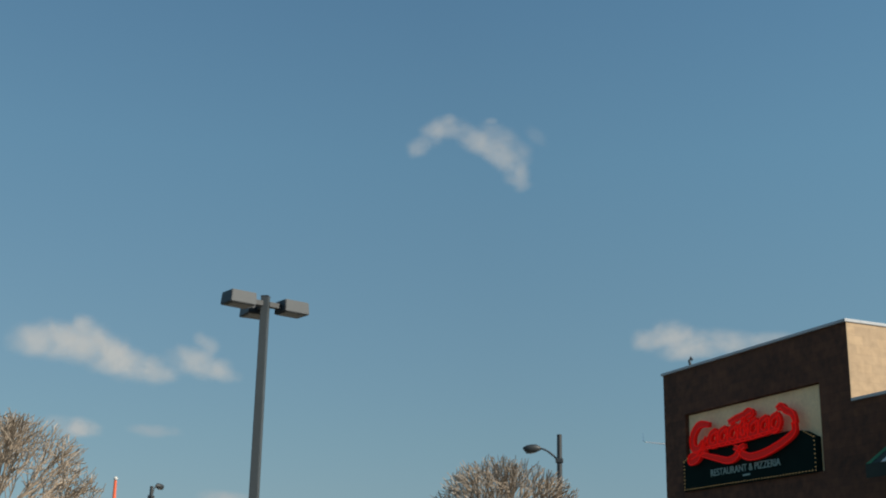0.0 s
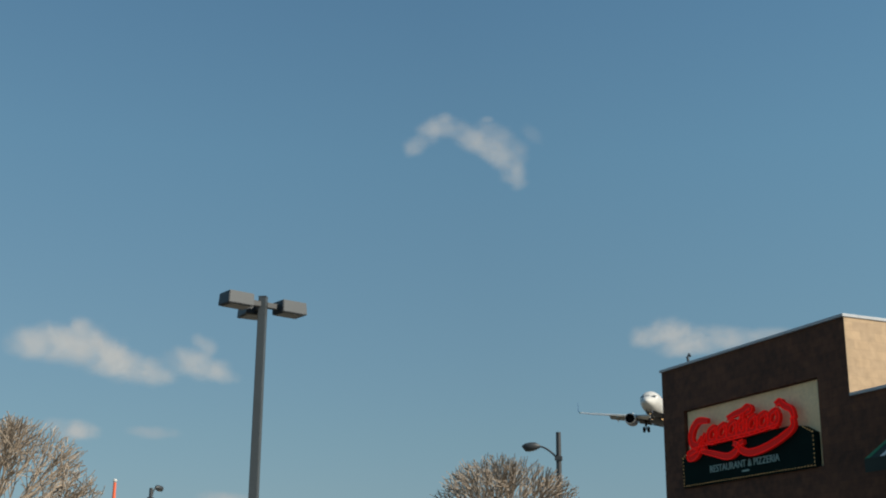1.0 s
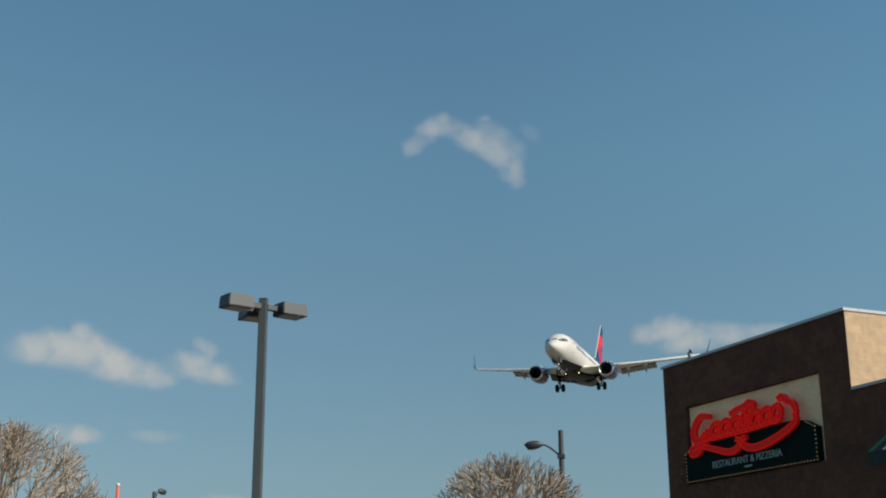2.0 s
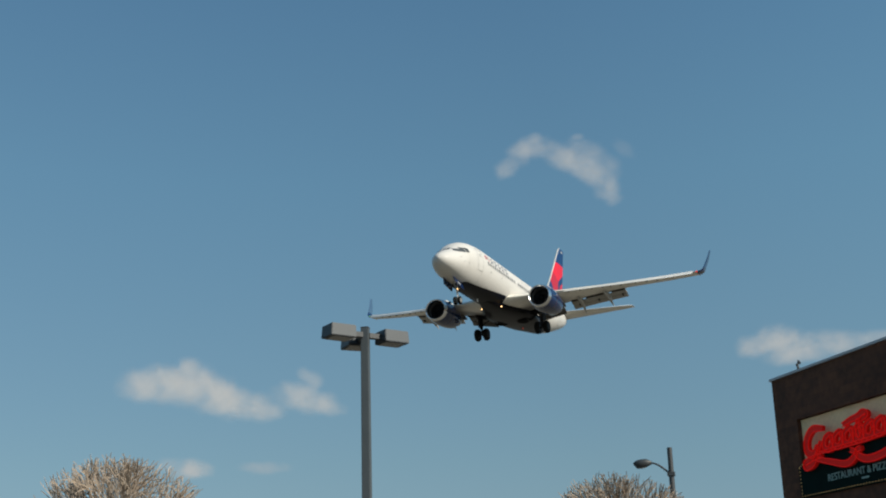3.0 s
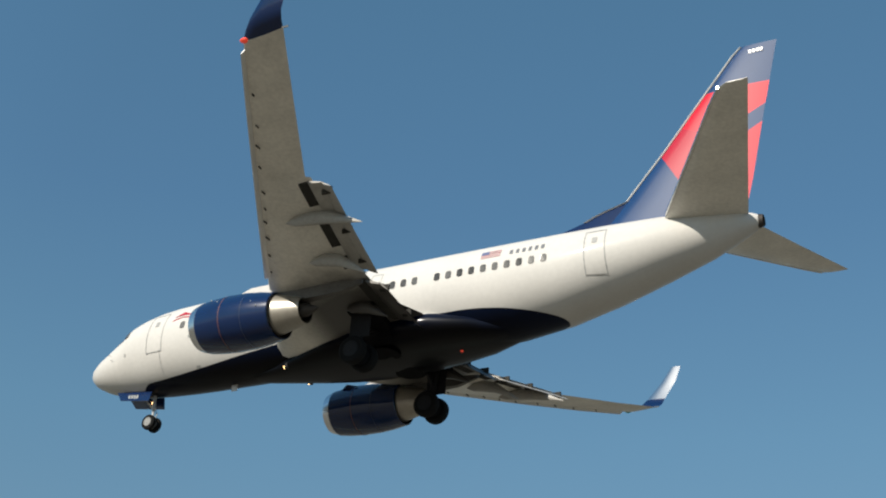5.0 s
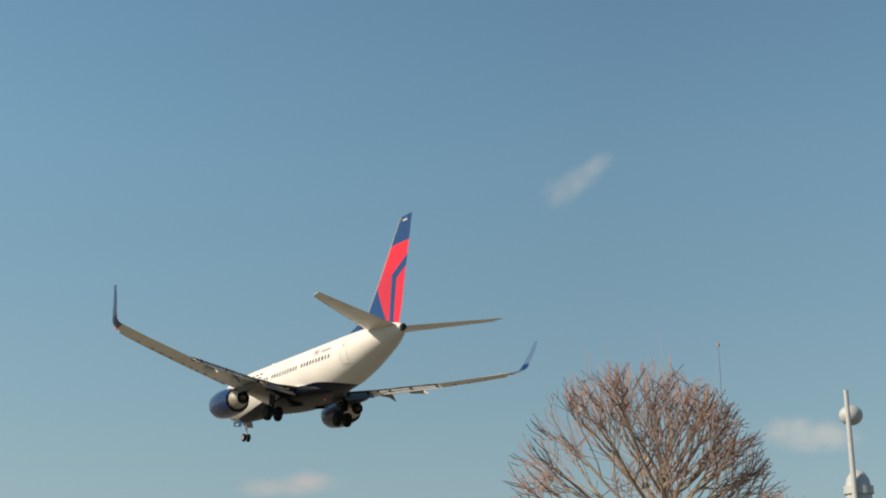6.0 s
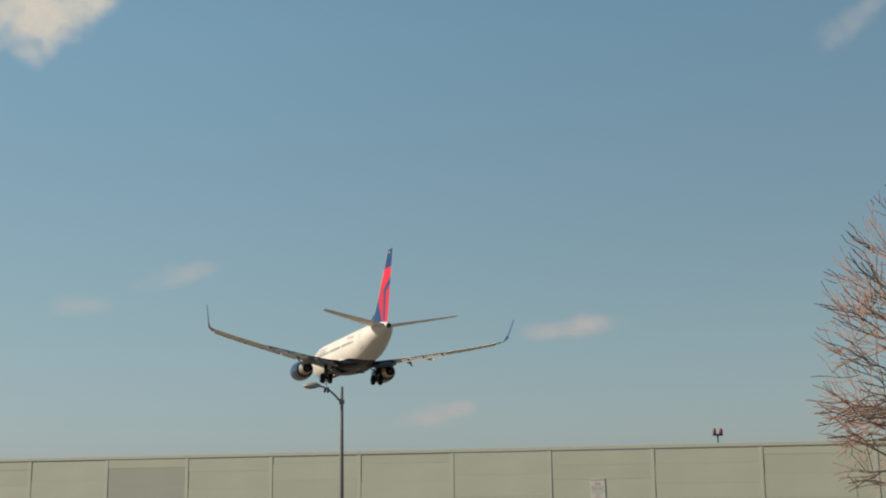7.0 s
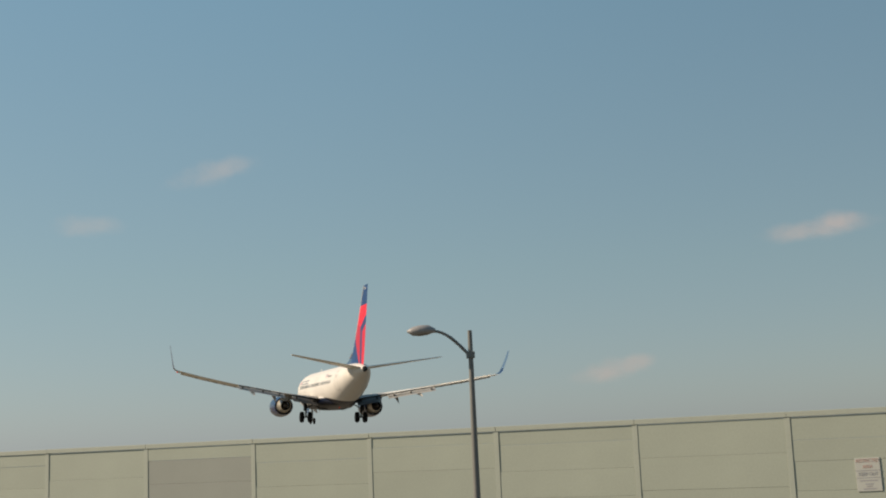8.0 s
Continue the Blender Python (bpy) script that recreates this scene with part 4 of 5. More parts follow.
part("roof", bm, M_ROOF, restaurant)
bm = bmesh.new()
box(bm, 24.0, 24.35, 0, 16.0, -0.3, LOW_H - 0.06)
part("side_wall", bm, M_MASON, restaurant)
bm = bmesh.new()
box(bm, TOWER_W + 0.05, 24.4, -0.05, T + 0.04, LOW_H - 0.06, LOW_H + 0.01, 0.008)
part("coping", bm, M_COPING, restaurant, "grey metal parapet coping")
bm = bmesh.new()
tube(bm, [(0.54, 0.5, TOWER_H - 0.65), (0.54, 0.5, TOWER_H + 0.22), (0.50, 0.5, TOWER_H + 0.33), (0.58, 0.5, TOWER_H + 0.39), (0.63, 0.5, TOWER_H + 0.32)], 0.035, 8)
part("vent_pipe", bm, M_POLE_DK, restaurant, "small hooked roof vent pipe")

# the sign, set into the front wall
sign = thing("restaurant_sign", "red script sign over a dark green board with bulbs", "sign", FRONT)
bm = bmesh.new()
box(bm, SX0 + 0.02, SX1 - 0.02, 0.10, 0.155, SZ0 + 0.02, SZ1 - 0.02, 0.005)
part("backboard", bm, M_CREAM, sign, "stained cream back board")
bm = bmesh.new()
outline = [(0.88, 4.77), (6.00, 4.77), (6.00, 5.54), (5.62, 5.72), (5.30, 5.78), (2.40, 5.74), (1.25, 5.66), (0.88, 5.52)]
lo = [bm.verts.new((x, -0.06, z)) for x, z in outline]
hi = [bm.verts.new((x, 0.095, z)) for x, z in outline]
bm.faces.new(lo)
bm.faces.new(hi)
for i in range(len(lo)):
    j = (i + 1) % len(lo)
    bm.faces.new((lo[i], lo[j], hi[j], hi[i]))
board = part("board", bm, M_GREEN, sign, "dark green lower board")
spots = []
for i in range(46):
    spots.append((0.95 + i * 5.02 / 45, 4.81))
for i in range(8):
    spots.append((5.97, 4.88 + i * 0.095))
    spots.append((0.945, 4.88 + i * 0.088))
for i in range(5):
    spots.append((5.95 - 0.075 * i, 5.55 + 0.036 * i))
    spots.append((0.93 + 0.075 * i, 5.52 + 0.030 * i))
bm = bmesh.new()
bmesh.ops.create_uvsphere(bm, u_segments=6, v_segments=4, radius=0.0145)
bulb_first = part("bulb", bm, M_BULB, board)
bulb_first.location = (spots[0][0], -0.075, spots[0][1])
for x, z in spots[1:]:
    shared("bulb", bulb_first.data, board, Matrix.Translation((x, -0.075, z)))


def text_mesh(words, size, mat, parent, name, m, label, depth=0.01, squeeze=1.0):
    cu = bpy.data.curves.new(name, "FONT")
    cu.body = words
    cu.size = size
    cu.extrude = depth
    cu.align_x = "CENTER"
    cu.align_y = "CENTER"
    tmp = bpy.data.objects.new(name, cu)
    me = bpy.data.meshes.new_from_object(tmp)
    bpy.data.objects.remove(tmp)
    me.transform(Matrix.Diagonal((squeeze, 1, 1, 1)))
    me.materials.clear()
    me.materials.append(mat)
    ob = new(name, me)
    ob.parent = parent
    ob.matrix_basis = m
    return tagged(ob, label)


text_mesh("RESTAURANT & PIZZERIA", 0.24, M_TEAL, board, "lettering", pose(3.42, -0.075, 5.11, 90, 0, 0), "pale teal capital lettering", squeeze=0.985)
bm = bmesh.new()
box(bm, 3.35, 3.62, -0.072, -0.06, 4.93, 4.97)
part("small_bar", bm, M_TEAL, board)


def ribbon(points, width, name, label=""):
    """A raised flat stroke with a glowing edge tube on both sides."""
    pts = [Vector((x, -0.10, z)) for x, z in points]
    fine = []
    for i in range(len(pts) - 1):
        p0, p1, p2, p3 = pts[max(i - 1, 0)], pts[i], pts[i + 1], pts[min(i + 2, len(pts) - 1)]
        for k in range(6):
            t = k / 6
            fine.append(0.5 * ((2 * p1) + (p2 - p0) * t + (2 * p0 - 5 * p1 + 4 * p2 - p3) * t * t + (3 * p1 - p0 - 3 * p2 + p3) * t ** 3))
    fine.append(pts[-1])
    left, right, rings = [], [], []
    n = len(fine)
    for i, p in enumerate(fine):
        d = (fine[min(i + 1, n - 1)] - fine[max(i - 1, 0)]).normalized()
        side = Vector((-d.z, 0, d.x))
        w = width * (0.45 + 0.55 * math.sin(math.pi * min(1, max(0, 0.12 + 0.76 * i / (n - 1)))))
        left.append(p + side * w / 2)
        right.append(p - side * w / 2)
        rings.append([p + side * w / 2 + Vector((0, -0.05, 0)), p - side * w / 2 + Vector((0, -0.05, 0)), p - side * w / 2 + Vector((0, 0.04, 0)), p + side * w / 2 + Vector((0, 0.04, 0))])
    bm = bmesh.new()
    loft(bm, rings)
    face = part(name, bm, M_SCRIPT, sign, label)
    bm = bmesh.new()
    for line in (left, right):
        tube(bm, [q + Vector((0, -0.06, 0)) for q in line], 0.014, 6)
    part("neon_edge", bm, M_NEON, face, "glowing red edge tube")


# plain red strokes in place of the name: a loop, a row of even rings, a top stroke and swashes
ribbon([(2.18, 6.30), (1.78, 6.34), (1.49, 6.12), (1.47, 5.84), (1.70, 5.74), (1.92, 5.92)], 0.19, "sign_stroke", "large red looping stroke")
ribbon([(2.06, 6.00), (1.86, 5.74), (1.65, 5.52), (1.37, 5.46), (1.33, 5.57), (1.62, 5.64), (2.0, 5.66)], 0.15, "sign_stroke", "red tail stroke")
for i in range(7):
    x, z = 2.34 + i * 0.40, 5.94 + 0.012 * i
    ribbon([(x + 0.13, z + 0.19), (x - 0.10, z + 0.10), (x - 0.16, z - 0.10), (x + 0.02, z - 0.18), (x + 0.17, z - 0.02), (x + 0.12, z + 0.17)], 0.135, "sign_stroke", "red slanted ring stroke")
ribbon([(2.0, 5.74), (2.9, 5.75), (3.9, 5.77), (4.9, 5.84)], 0.07, "sign_stroke", "thin red joining stroke")
ribbon([(2.98, 6.24), (3.31, 6.31), (3.59, 6.34), (3.80, 6.41), (3.93, 6.33), (3.70, 6.25)], 0.14, "sign_stroke", "red flag-like top stroke")
ribbon([(3.62, 6.28), (3.52, 6.08), (3.57, 5.84)], 0.13, "sign_stroke")
ribbon([(4.84, 6.30), (5.00, 6.36), (5.14, 6.24), (5.38, 6.12), (5.46, 5.90)], 0.14, "sign_stroke")
ribbon([(1.85, 5.60), (2.40, 5.46), (2.92, 5.34), (3.24, 5.41), (3.35, 5.55), (3.16, 5.63)], 0.15, "sign_stroke", "red underline swash")
ribbon([(3.57, 5.62), (3.40, 5.57), (3.48, 5.43), (3.83, 5.33), (4.40, 5.38), (5.01, 5.54), (5.40, 5.72), (5.40, 5.94)], 0.16, "sign_stroke", "red underline swash")

# awning on the lower front
awning = thing("awning", "dark green striped awning on the restaurant front", "awning", FRONT)
bm = bmesh.new()
loft(bm, [[Vector((x, -0.004, 5.25)), Vector((x, -0.9, 4.62)), Vector((x, -0.9, 4.35)), Vector((x, -0.87, 4.35)), Vector((x, -0.87, 4.60)), Vector((x, -0.004, 5.21))] for x in (8.45, 12.2)])
part("cloth", bm, M_AWN, awning)
for i in range(9):
    bm = bmesh.new()
    x = 8.47 + i * 0.42
    loft(bm, [[Vector((q, -0.01, 5.258)), Vector((q, -0.9, 4.63)), Vector((q, -0.906, 4.62)), Vector((q, -0.01, 5.252))] for q in (x, x + 0.14)])
    part("stripe", bm, M_AWNW if i % 2 else M_AWNG, awning)


# ---- parking lot light with three box heads ----
def box_light(px, py, top):
    lamp = thing("parking_lot_light", "grey square steel pole with three box luminaires", "street lamp", pose(px, py, 0))
    bm = bmesh.new()
    loft(bm, [[Vector((sx * w, sy * w, z)) for sx, sy in ((-1, -1), (1, -1), (1, 1), (-1, 1))] for z, w in ((0.0, 0.090), (top, 0.076))])
    bmesh.ops.bevel(bm, geom=[e for e in bm.edges if abs(e.verts[0].co.z - e.verts[1].co.z) > 1], offset=0.012, segments=2, affect="EDGES")
    pole = part("pole", bm, M_POLE, lamp)
    pole.rotation_euler = (0, 0, radians(24))
    bm = bmesh.new()
    box(bm, -0.079, 0.079, -0.079, 0.079, top, top + 0.025, 0.008)
    cap = part("pole_cap", bm, M_POLE_DK, lamp)
    cap.rotation_euler = (0, 0, radians(24))
    right = Vector((0.748, 0.664, 0))
    away = Vector((-0.664, 0.748, 0))
    for a, b, out in ((-0.87, -0.50, 0.02), (0.87, 0.50, 0.045), (-0.34, 0.94, 0.03)):
        d = right * a + away * b
        yaw = math.degrees(math.atan2(d.y, d.x))
        mt = pose(0, 0, top - 0.14, 0, 0, yaw)
        bm = bmesh.new()
        box(bm, 0.07, 0.34 + out, -0.055, 0.055, -0.06, 0.05, 0.01)
        arm = part("arm", bm, M_POLE_DK, lamp)
        arm.matrix_basis = mt
        bm = bmesh.new()
        loft(bm, [[Vector((0.30 + out + x, y, z)) for x, y in ((i0, -w), (i1, -w), (i1, w), (i0, w))] for z, i0, i1, w in ((-0.12, 0.0, 0.56, 0.225), (0.13, 0.0, 0.54, 0.21))])
        bmesh.ops.bevel(bm, geom=bm.edges[:], offset=0.012, segments=2, affect="EDGES")
        head = part("luminaire", bm, M_HEAD, lamp, "grey box luminaire with flat lens below")
        head.matrix_basis = mt
        bm = bmesh.new()
        box(bm, 0.34 + out, 0.79 + out, -0.18, 0.18, -0.134, -0.122, 0.004)
        part("lens", bm, M_LENS, head)
    bm = bmesh.new()
    tube(bm, [(0, 0, 0), (0, 0, 0.55)], 0.30, 16)
    part("base", bm, M_ROOF, lamp, "round concrete base")


box_light(-16.590, 18.702, 7.86)


def cobra_lamp(px, py, top, joint, head_z, reach, yaw, r_top, r_base, mat, label, deep=1.0):
    """A round pole with one curved arm and a cobra head; yaw is the arm's bearing."""
    lamp = thing("street_lamp", label, "street lamp", pose(px, py, 0, 0, 0, yaw), group="street lamps")
    bm = bmesh.new()
    tube(bm, [(0, 0, 0), (0, 0, top * 0.5), (0, 0, top)], [r_base, (r_base + r_top) / 2, r_top], 14)
    part("pole", bm, mat, lamp, smooth=True)
    bm = bmesh.new()
    pts = []
    for i in range(9):
        k = i / 8
        pts.append((0.05 + (reach - 0.75) * k, 0, joint + (head_z - joint) * math.sin(k * math.pi / 2)))
    tube(bm, pts, [0.045] * 5 + [0.04] * 4, 8)
    part("arm", bm, mat, lamp, smooth=True)
    bm = bmesh.new()
    box(bm, -r_top - 0.05, r_top + 0.06, -r_top - 0.04, r_top + 0.04, joint - 0.10, joint + 0.08, 0.015)
    part("bracket", bm, mat, lamp)
    bm = bmesh.new()
    rs = []
    for k, w, up, dn in ((0.0, 0.05, 0.05, 0.05), (0.10, 0.09, 0.09, 0.07), (0.25, 0.17, 0.16, 0.10), (0.55, 0.19, 0.16, 0.13), (0.8, 0.17, 0.12, 0.13), (0.95, 0.09, 0.05, 0.05), (1.0, 0.03, 0.02, 0.02)):
        x = reach - 0.78 + 0.80 * k
        rs.append([Vector((x, w * math.cos(a), head_z + 0.02 + (up if math.sin(a) > 0 else dn * deep) * math.sin(a))) for a in [2 * math.pi * i / 14 for i in range(14)]])
    loft(bm, rs)
    head = part("lamp_head", bm, M_HEAD_LT if mat is M_POLE_LT else M_POLE_DK, lamp, "flat oval lamp head", smooth=True)
    bm = bmesh.new()
    rs = []
    for k, w, dn in ((0.0, 0.04, 0.08), (0.2, 0.12, 0.10), (0.6, 0.14, 0.12), (0.9, 0.10, 0.10), (1.0, 0.03, 0.08)):
        x = reach - 0.60 + 0.48 * k
        rs.append([Vector((x, w, head_z - 0.05)), Vector((x, w * 0.6, head_z - dn * deep)), Vector((x, -w * 0.6, head_z - dn * deep)), Vector((x, -w, head_z - 0.05))])
    loft(bm, rs)
    part("lens", bm, M_LENS, head)


cobra_lamp(-0.487, -63.998, 6.0, 5.33, 6.02, 1.72, 2.0, 0.062, 0.112, M_POLE_LT, "tapered grey steel street lamp beside the noise wall")
cobra_lamp(-26.904, 50.251, 9.92, 8.78, 9.31, 1.60, 205.0, 0.11, 0.16, M_POLE_DK, "dark steel street lamp behind a bare tree", 1.9)
cobra_lamp(-59.667, 57.696, 9.8, 9.15, 9.87, 1.2, 100.0, 0.11, 0.16, M_POLE_DK, "dark steel street lamp far across the lot", 1.7)


# ---- noise wall along the airfield ----
BAY = 5.201
wall_ob = thing("noise_wall", "pale beige concrete noise wall with posts and planks", "wall", pose(-1.286, -75.591, -0.29, 0, 0, 156.829), kind="structure")
def plank_mesh(height, mat):
    bm = bmesh.new()
    box(bm, 0.103, BAY - 0.103, 0.0, 0.14, 0.0, height - 0.006, 0.006)
    me = bpy.data.meshes.new("plank")
    bm.to_mesh(me)
    bm.free()
    me.materials.append(mat)
    return me


COURSES = [(0.95, 0.95, 0.95, 0.50), (0.95, 0.95, 0.70, 0.75), (0.95, 1.10, 0.90, 0.40), (1.10, 1.10, 1.15), (0.95, 0.70, 0.95, 0.75)]
plank_sizes = {h: (plank_mesh(h, M_WALLC), plank_mesh(h, M_WALLG)) for h in sorted({h for row in COURSES for h in row})}
bm = bmesh.new()
box(bm, -0.10, 0.10, -0.020, 0.20, 0.0, 3.66, 0.012)
post_mesh = bpy.data.meshes.new("post")
bm.to_mesh(post_mesh)
bm.free()
post_mesh.materials.append(M_POSTC)
bm = bmesh.new()
box(bm, 0.004, BAY - 0.004, -0.045, 0.22, 3.664, 3.84, 0.010)
cap_mesh = bpy.data.meshes.new("cap_rail")
bm.to_mesh(cap_mesh)
bm.free()
cap_mesh.materials.append(M_POSTC)
rng = random.Random(5)
for k in range(-16, 15):
    shared("post", post_mesh, wall_ob, pose(k * BAY, 0, 0))
    shared("cap_rail", cap_mesh, wall_ob, pose(k * BAY, 0, rng.uniform(-0.006, 0.006)))
    z = 0.308
    for j, h in enumerate(COURSES[(k * 3) % 5 if k != -3 else 0]):
        shared("plank", plank_sizes[h][1 if k == -3 and j < 3 else 0], wall_ob, pose(k * BAY, rng.uniform(-0.010, 0.010), z, rng.uniform(-0.12, 0.12)))
        z += h
bm = bmesh.new()
box(bm, -16 * BAY, 15 * BAY, 0.0, 0.16, -0.02, 0.305)
part("footing", bm, M_POSTC, wall_ob)

M_SIGNW = material("white_sign_board", (0.36, 0.375, 0.35), rough=0.5, vary=0.05)
M_SIGNR = material("faded_red_lettering", (0.40, 0.25, 0.22), rough=0.6, vary=0.15)
M_SIGND = material("dark_lettering", (0.24, 0.24, 0.26), rough=0.6, vary=0.15)
notice = thing("warning_sign", "white warning sign with red lettering on the noise wall", "sign", pose(-1.286, -75.591, -0.29, 0, 0, 156.829) @ pose(12.82, 0.025, 1.72, 0, -1.0, 0))
bm = bmesh.new()
box(bm, -0.385, 0.385, -0.05, -0.02, -0.53, 0.53, 0.006)
board2 = part("board", bm, M_SIGNW, notice)
bm = bmesh.new()
for z in (0.13, -0.10):
    box(bm, -0.40, 0.40, -0.056, -0.049, z - 0.008, z + 0.008)
part("rule", bm, M_SIGND, board2)
text_mesh("RESTRICTED", 0.155, M_SIGNR, board2, "lettering", pose(0, -0.054, 0.44, 90, 0, 0), "faded red capitals", 0.003, 0.82)
text_mesh("AREA", 0.155, M_SIGNR, board2, "lettering", pose(0, -0.054, 0.25, 90, 0, 0), "faded red capitals", 0.003, 0.82)
text_mesh("KEEP OUT", 0.155, M_SIGND, board2, "lettering", pose(0, -0.054, 0.01, 90, 0, 0), "dark capitals", 0.003, 0.85)
bm = bmesh.new()
for z, w in ((-0.19, 0.28), (-0.30, 0.12), (-0.37, 0.09), (-0.45, 0.2)):
    box(bm, -w, w, -0.055, -0.0495, z - 0.014, z + 0.014)
part("small_print", bm, M_SIGND, board2, "bars of small print")

# twin obstruction lights behind the wall
M_OBS = glow("obstruction_light_glass", (0.16, 0.03, 0.03), 0.02)
obs = thing("obstruction_light", "twin red obstruction lights on a thin mast", "warning light", pose(-19.758, -72.351, -1.05))
bm = bmesh.new()
tube(bm, [(0, 0, 1.05), (0, 0, 5.15)], 0.04, 8)
tube(bm, [(-0.26, -0.0, 5.18), (0.26, 0.0, 5.18)], 0.05, 8)
part("mast", bm, M_POLE, obs)
for s in (-1, 1):
    bm = bmesh.new()
    rs = [ring((s * 0.17, 0, 5.18 + z), (1, 0, 0), (0, 1, 0), r, n=12) for z, r in ((0.0, 0.08), (0.06, 0.095), (0.25, 0.095), (0.31, 0.06), (0.34, 0.02))]
    loft(bm, rs)
    part("light", bm, M_OBS, obs, "red glass light", smooth=True)


# ---- far tower, mast and marker pole ----
def tower():
    d = 120.0
    a = radians(146.1)
    t = thing("radar_tower", "white domed tower with a mast and a round antenna ball", "tower", pose(-d * math.sin(a), d * math.cos(a), -0.5))
    near, left = Vector((math.sin(a), -math.cos(a), 0)), Vector((-math.cos(a), -math.sin(a), 0))
    axis = -0.22 * left
    bm = bmesh.new()
    rs = [ring(axis + Vector((0, 0, z)), (1, 0, 0), (0, 1, 0), r, n=24) for z, r in ((0, 1.10), (14.0, 1.10), (14.02, 1.28), (14.7, 1.28), (14.72, 1.08), (15.3, 0.98), (15.9, 0.62), (16.15, 0.08))]
    loft(bm, rs)
    part("body", bm, M_DULLW, t, "white tower with domed cap", smooth=True)
    bm = bmesh.new()
    foot = near * 1.45 + left * 0.12
    tube(bm, [foot + Vector((0, 0, 13.2)), foot + Vector((0, 0, 23.05))], [0.25, 0.20], 12)
    part("mast", bm, M_DULLW, t, "white mast")
    bm = bmesh.new()
    bmesh.ops.create_uvsphere(bm, u_segments=20, v_segments=12, radius=1.04, matrix=Matrix.Translation(near * -0.25 - left * 0.12 + Vector((0, 0, 21.05))) @ Matrix.Diagonal((1, 1, 0.88, 1)))
    part("antenna_ball", bm, M_DULLW, t, "white round antenna ball", smooth=True)


tower()
M_ORANGE = material("orange_paint", (0.75, 0.13, 0.05), rough=0.5, vary=0.1)
M_RUST = material("dull_orange_glass", (0.36, 0.13, 0.08), rough=0.4, vary=0.15)
a = radians(47.5)
marker = thing("marker_pole", "orange marker pole with a small white ball on top", "pole", pose(-60 * math.sin(a), 60 * math.cos(a), 0))
bm = bmesh.new()
tube(bm, [(0, 0, 0), (0, 0, 7.72)], [0.20, 0.065], 12)
part("pole", bm, M_ORANGE, marker)
bm = bmesh.new()
bmesh.ops.create_uvsphere(bm, u_segments=12, v_segments=8, radius=0.095, matrix=Matrix.Translation((0, 0, 7.80)))
part("ball", bm, M_WHITE, marker)


a = radians(151.4)
whip = thing("warning_mast", "thin mast with a small orange light on top", "mast", pose(-90 * math.sin(a), 90 * math.cos(a), 0))
bm = bmesh.new()
tube(bm, [(0, 0, 0), (0, 0, 21.0)], [0.06, 0.012], 6)
part("mast", bm, M_POLE, whip)
bm = bmesh.new()
loft(bm, [ring((0, 0, z), (1, 0, 0), (0, 1, 0), r, n=10) for z, r in ((20.95, 0.05), (21.0, 0.08), (21.18, 0.08), (21.25, 0.03))])
part("light", bm, M_RUST, whip, "small orange light")

a = radians(147.87)
post = thing("post_light", "pale post light with a flat box head", "street lamp", pose(-45 * math.sin(a), 45 * math.cos(a), 0, 0, 0, 60))
bm = bmesh.new()
tube(bm, [(0, 0, 0), (0, 0, 4.9)], [0.08, 0.06], 10)
part("pole", bm, M_GEAR, post)
bm = bmesh.new()
box(bm, -0.24, 0.24, -0.20, 0.20, 4.88, 5.16, 0.02)
part("lamp_head", bm, M_WHITE, post, "pale box lamp head")


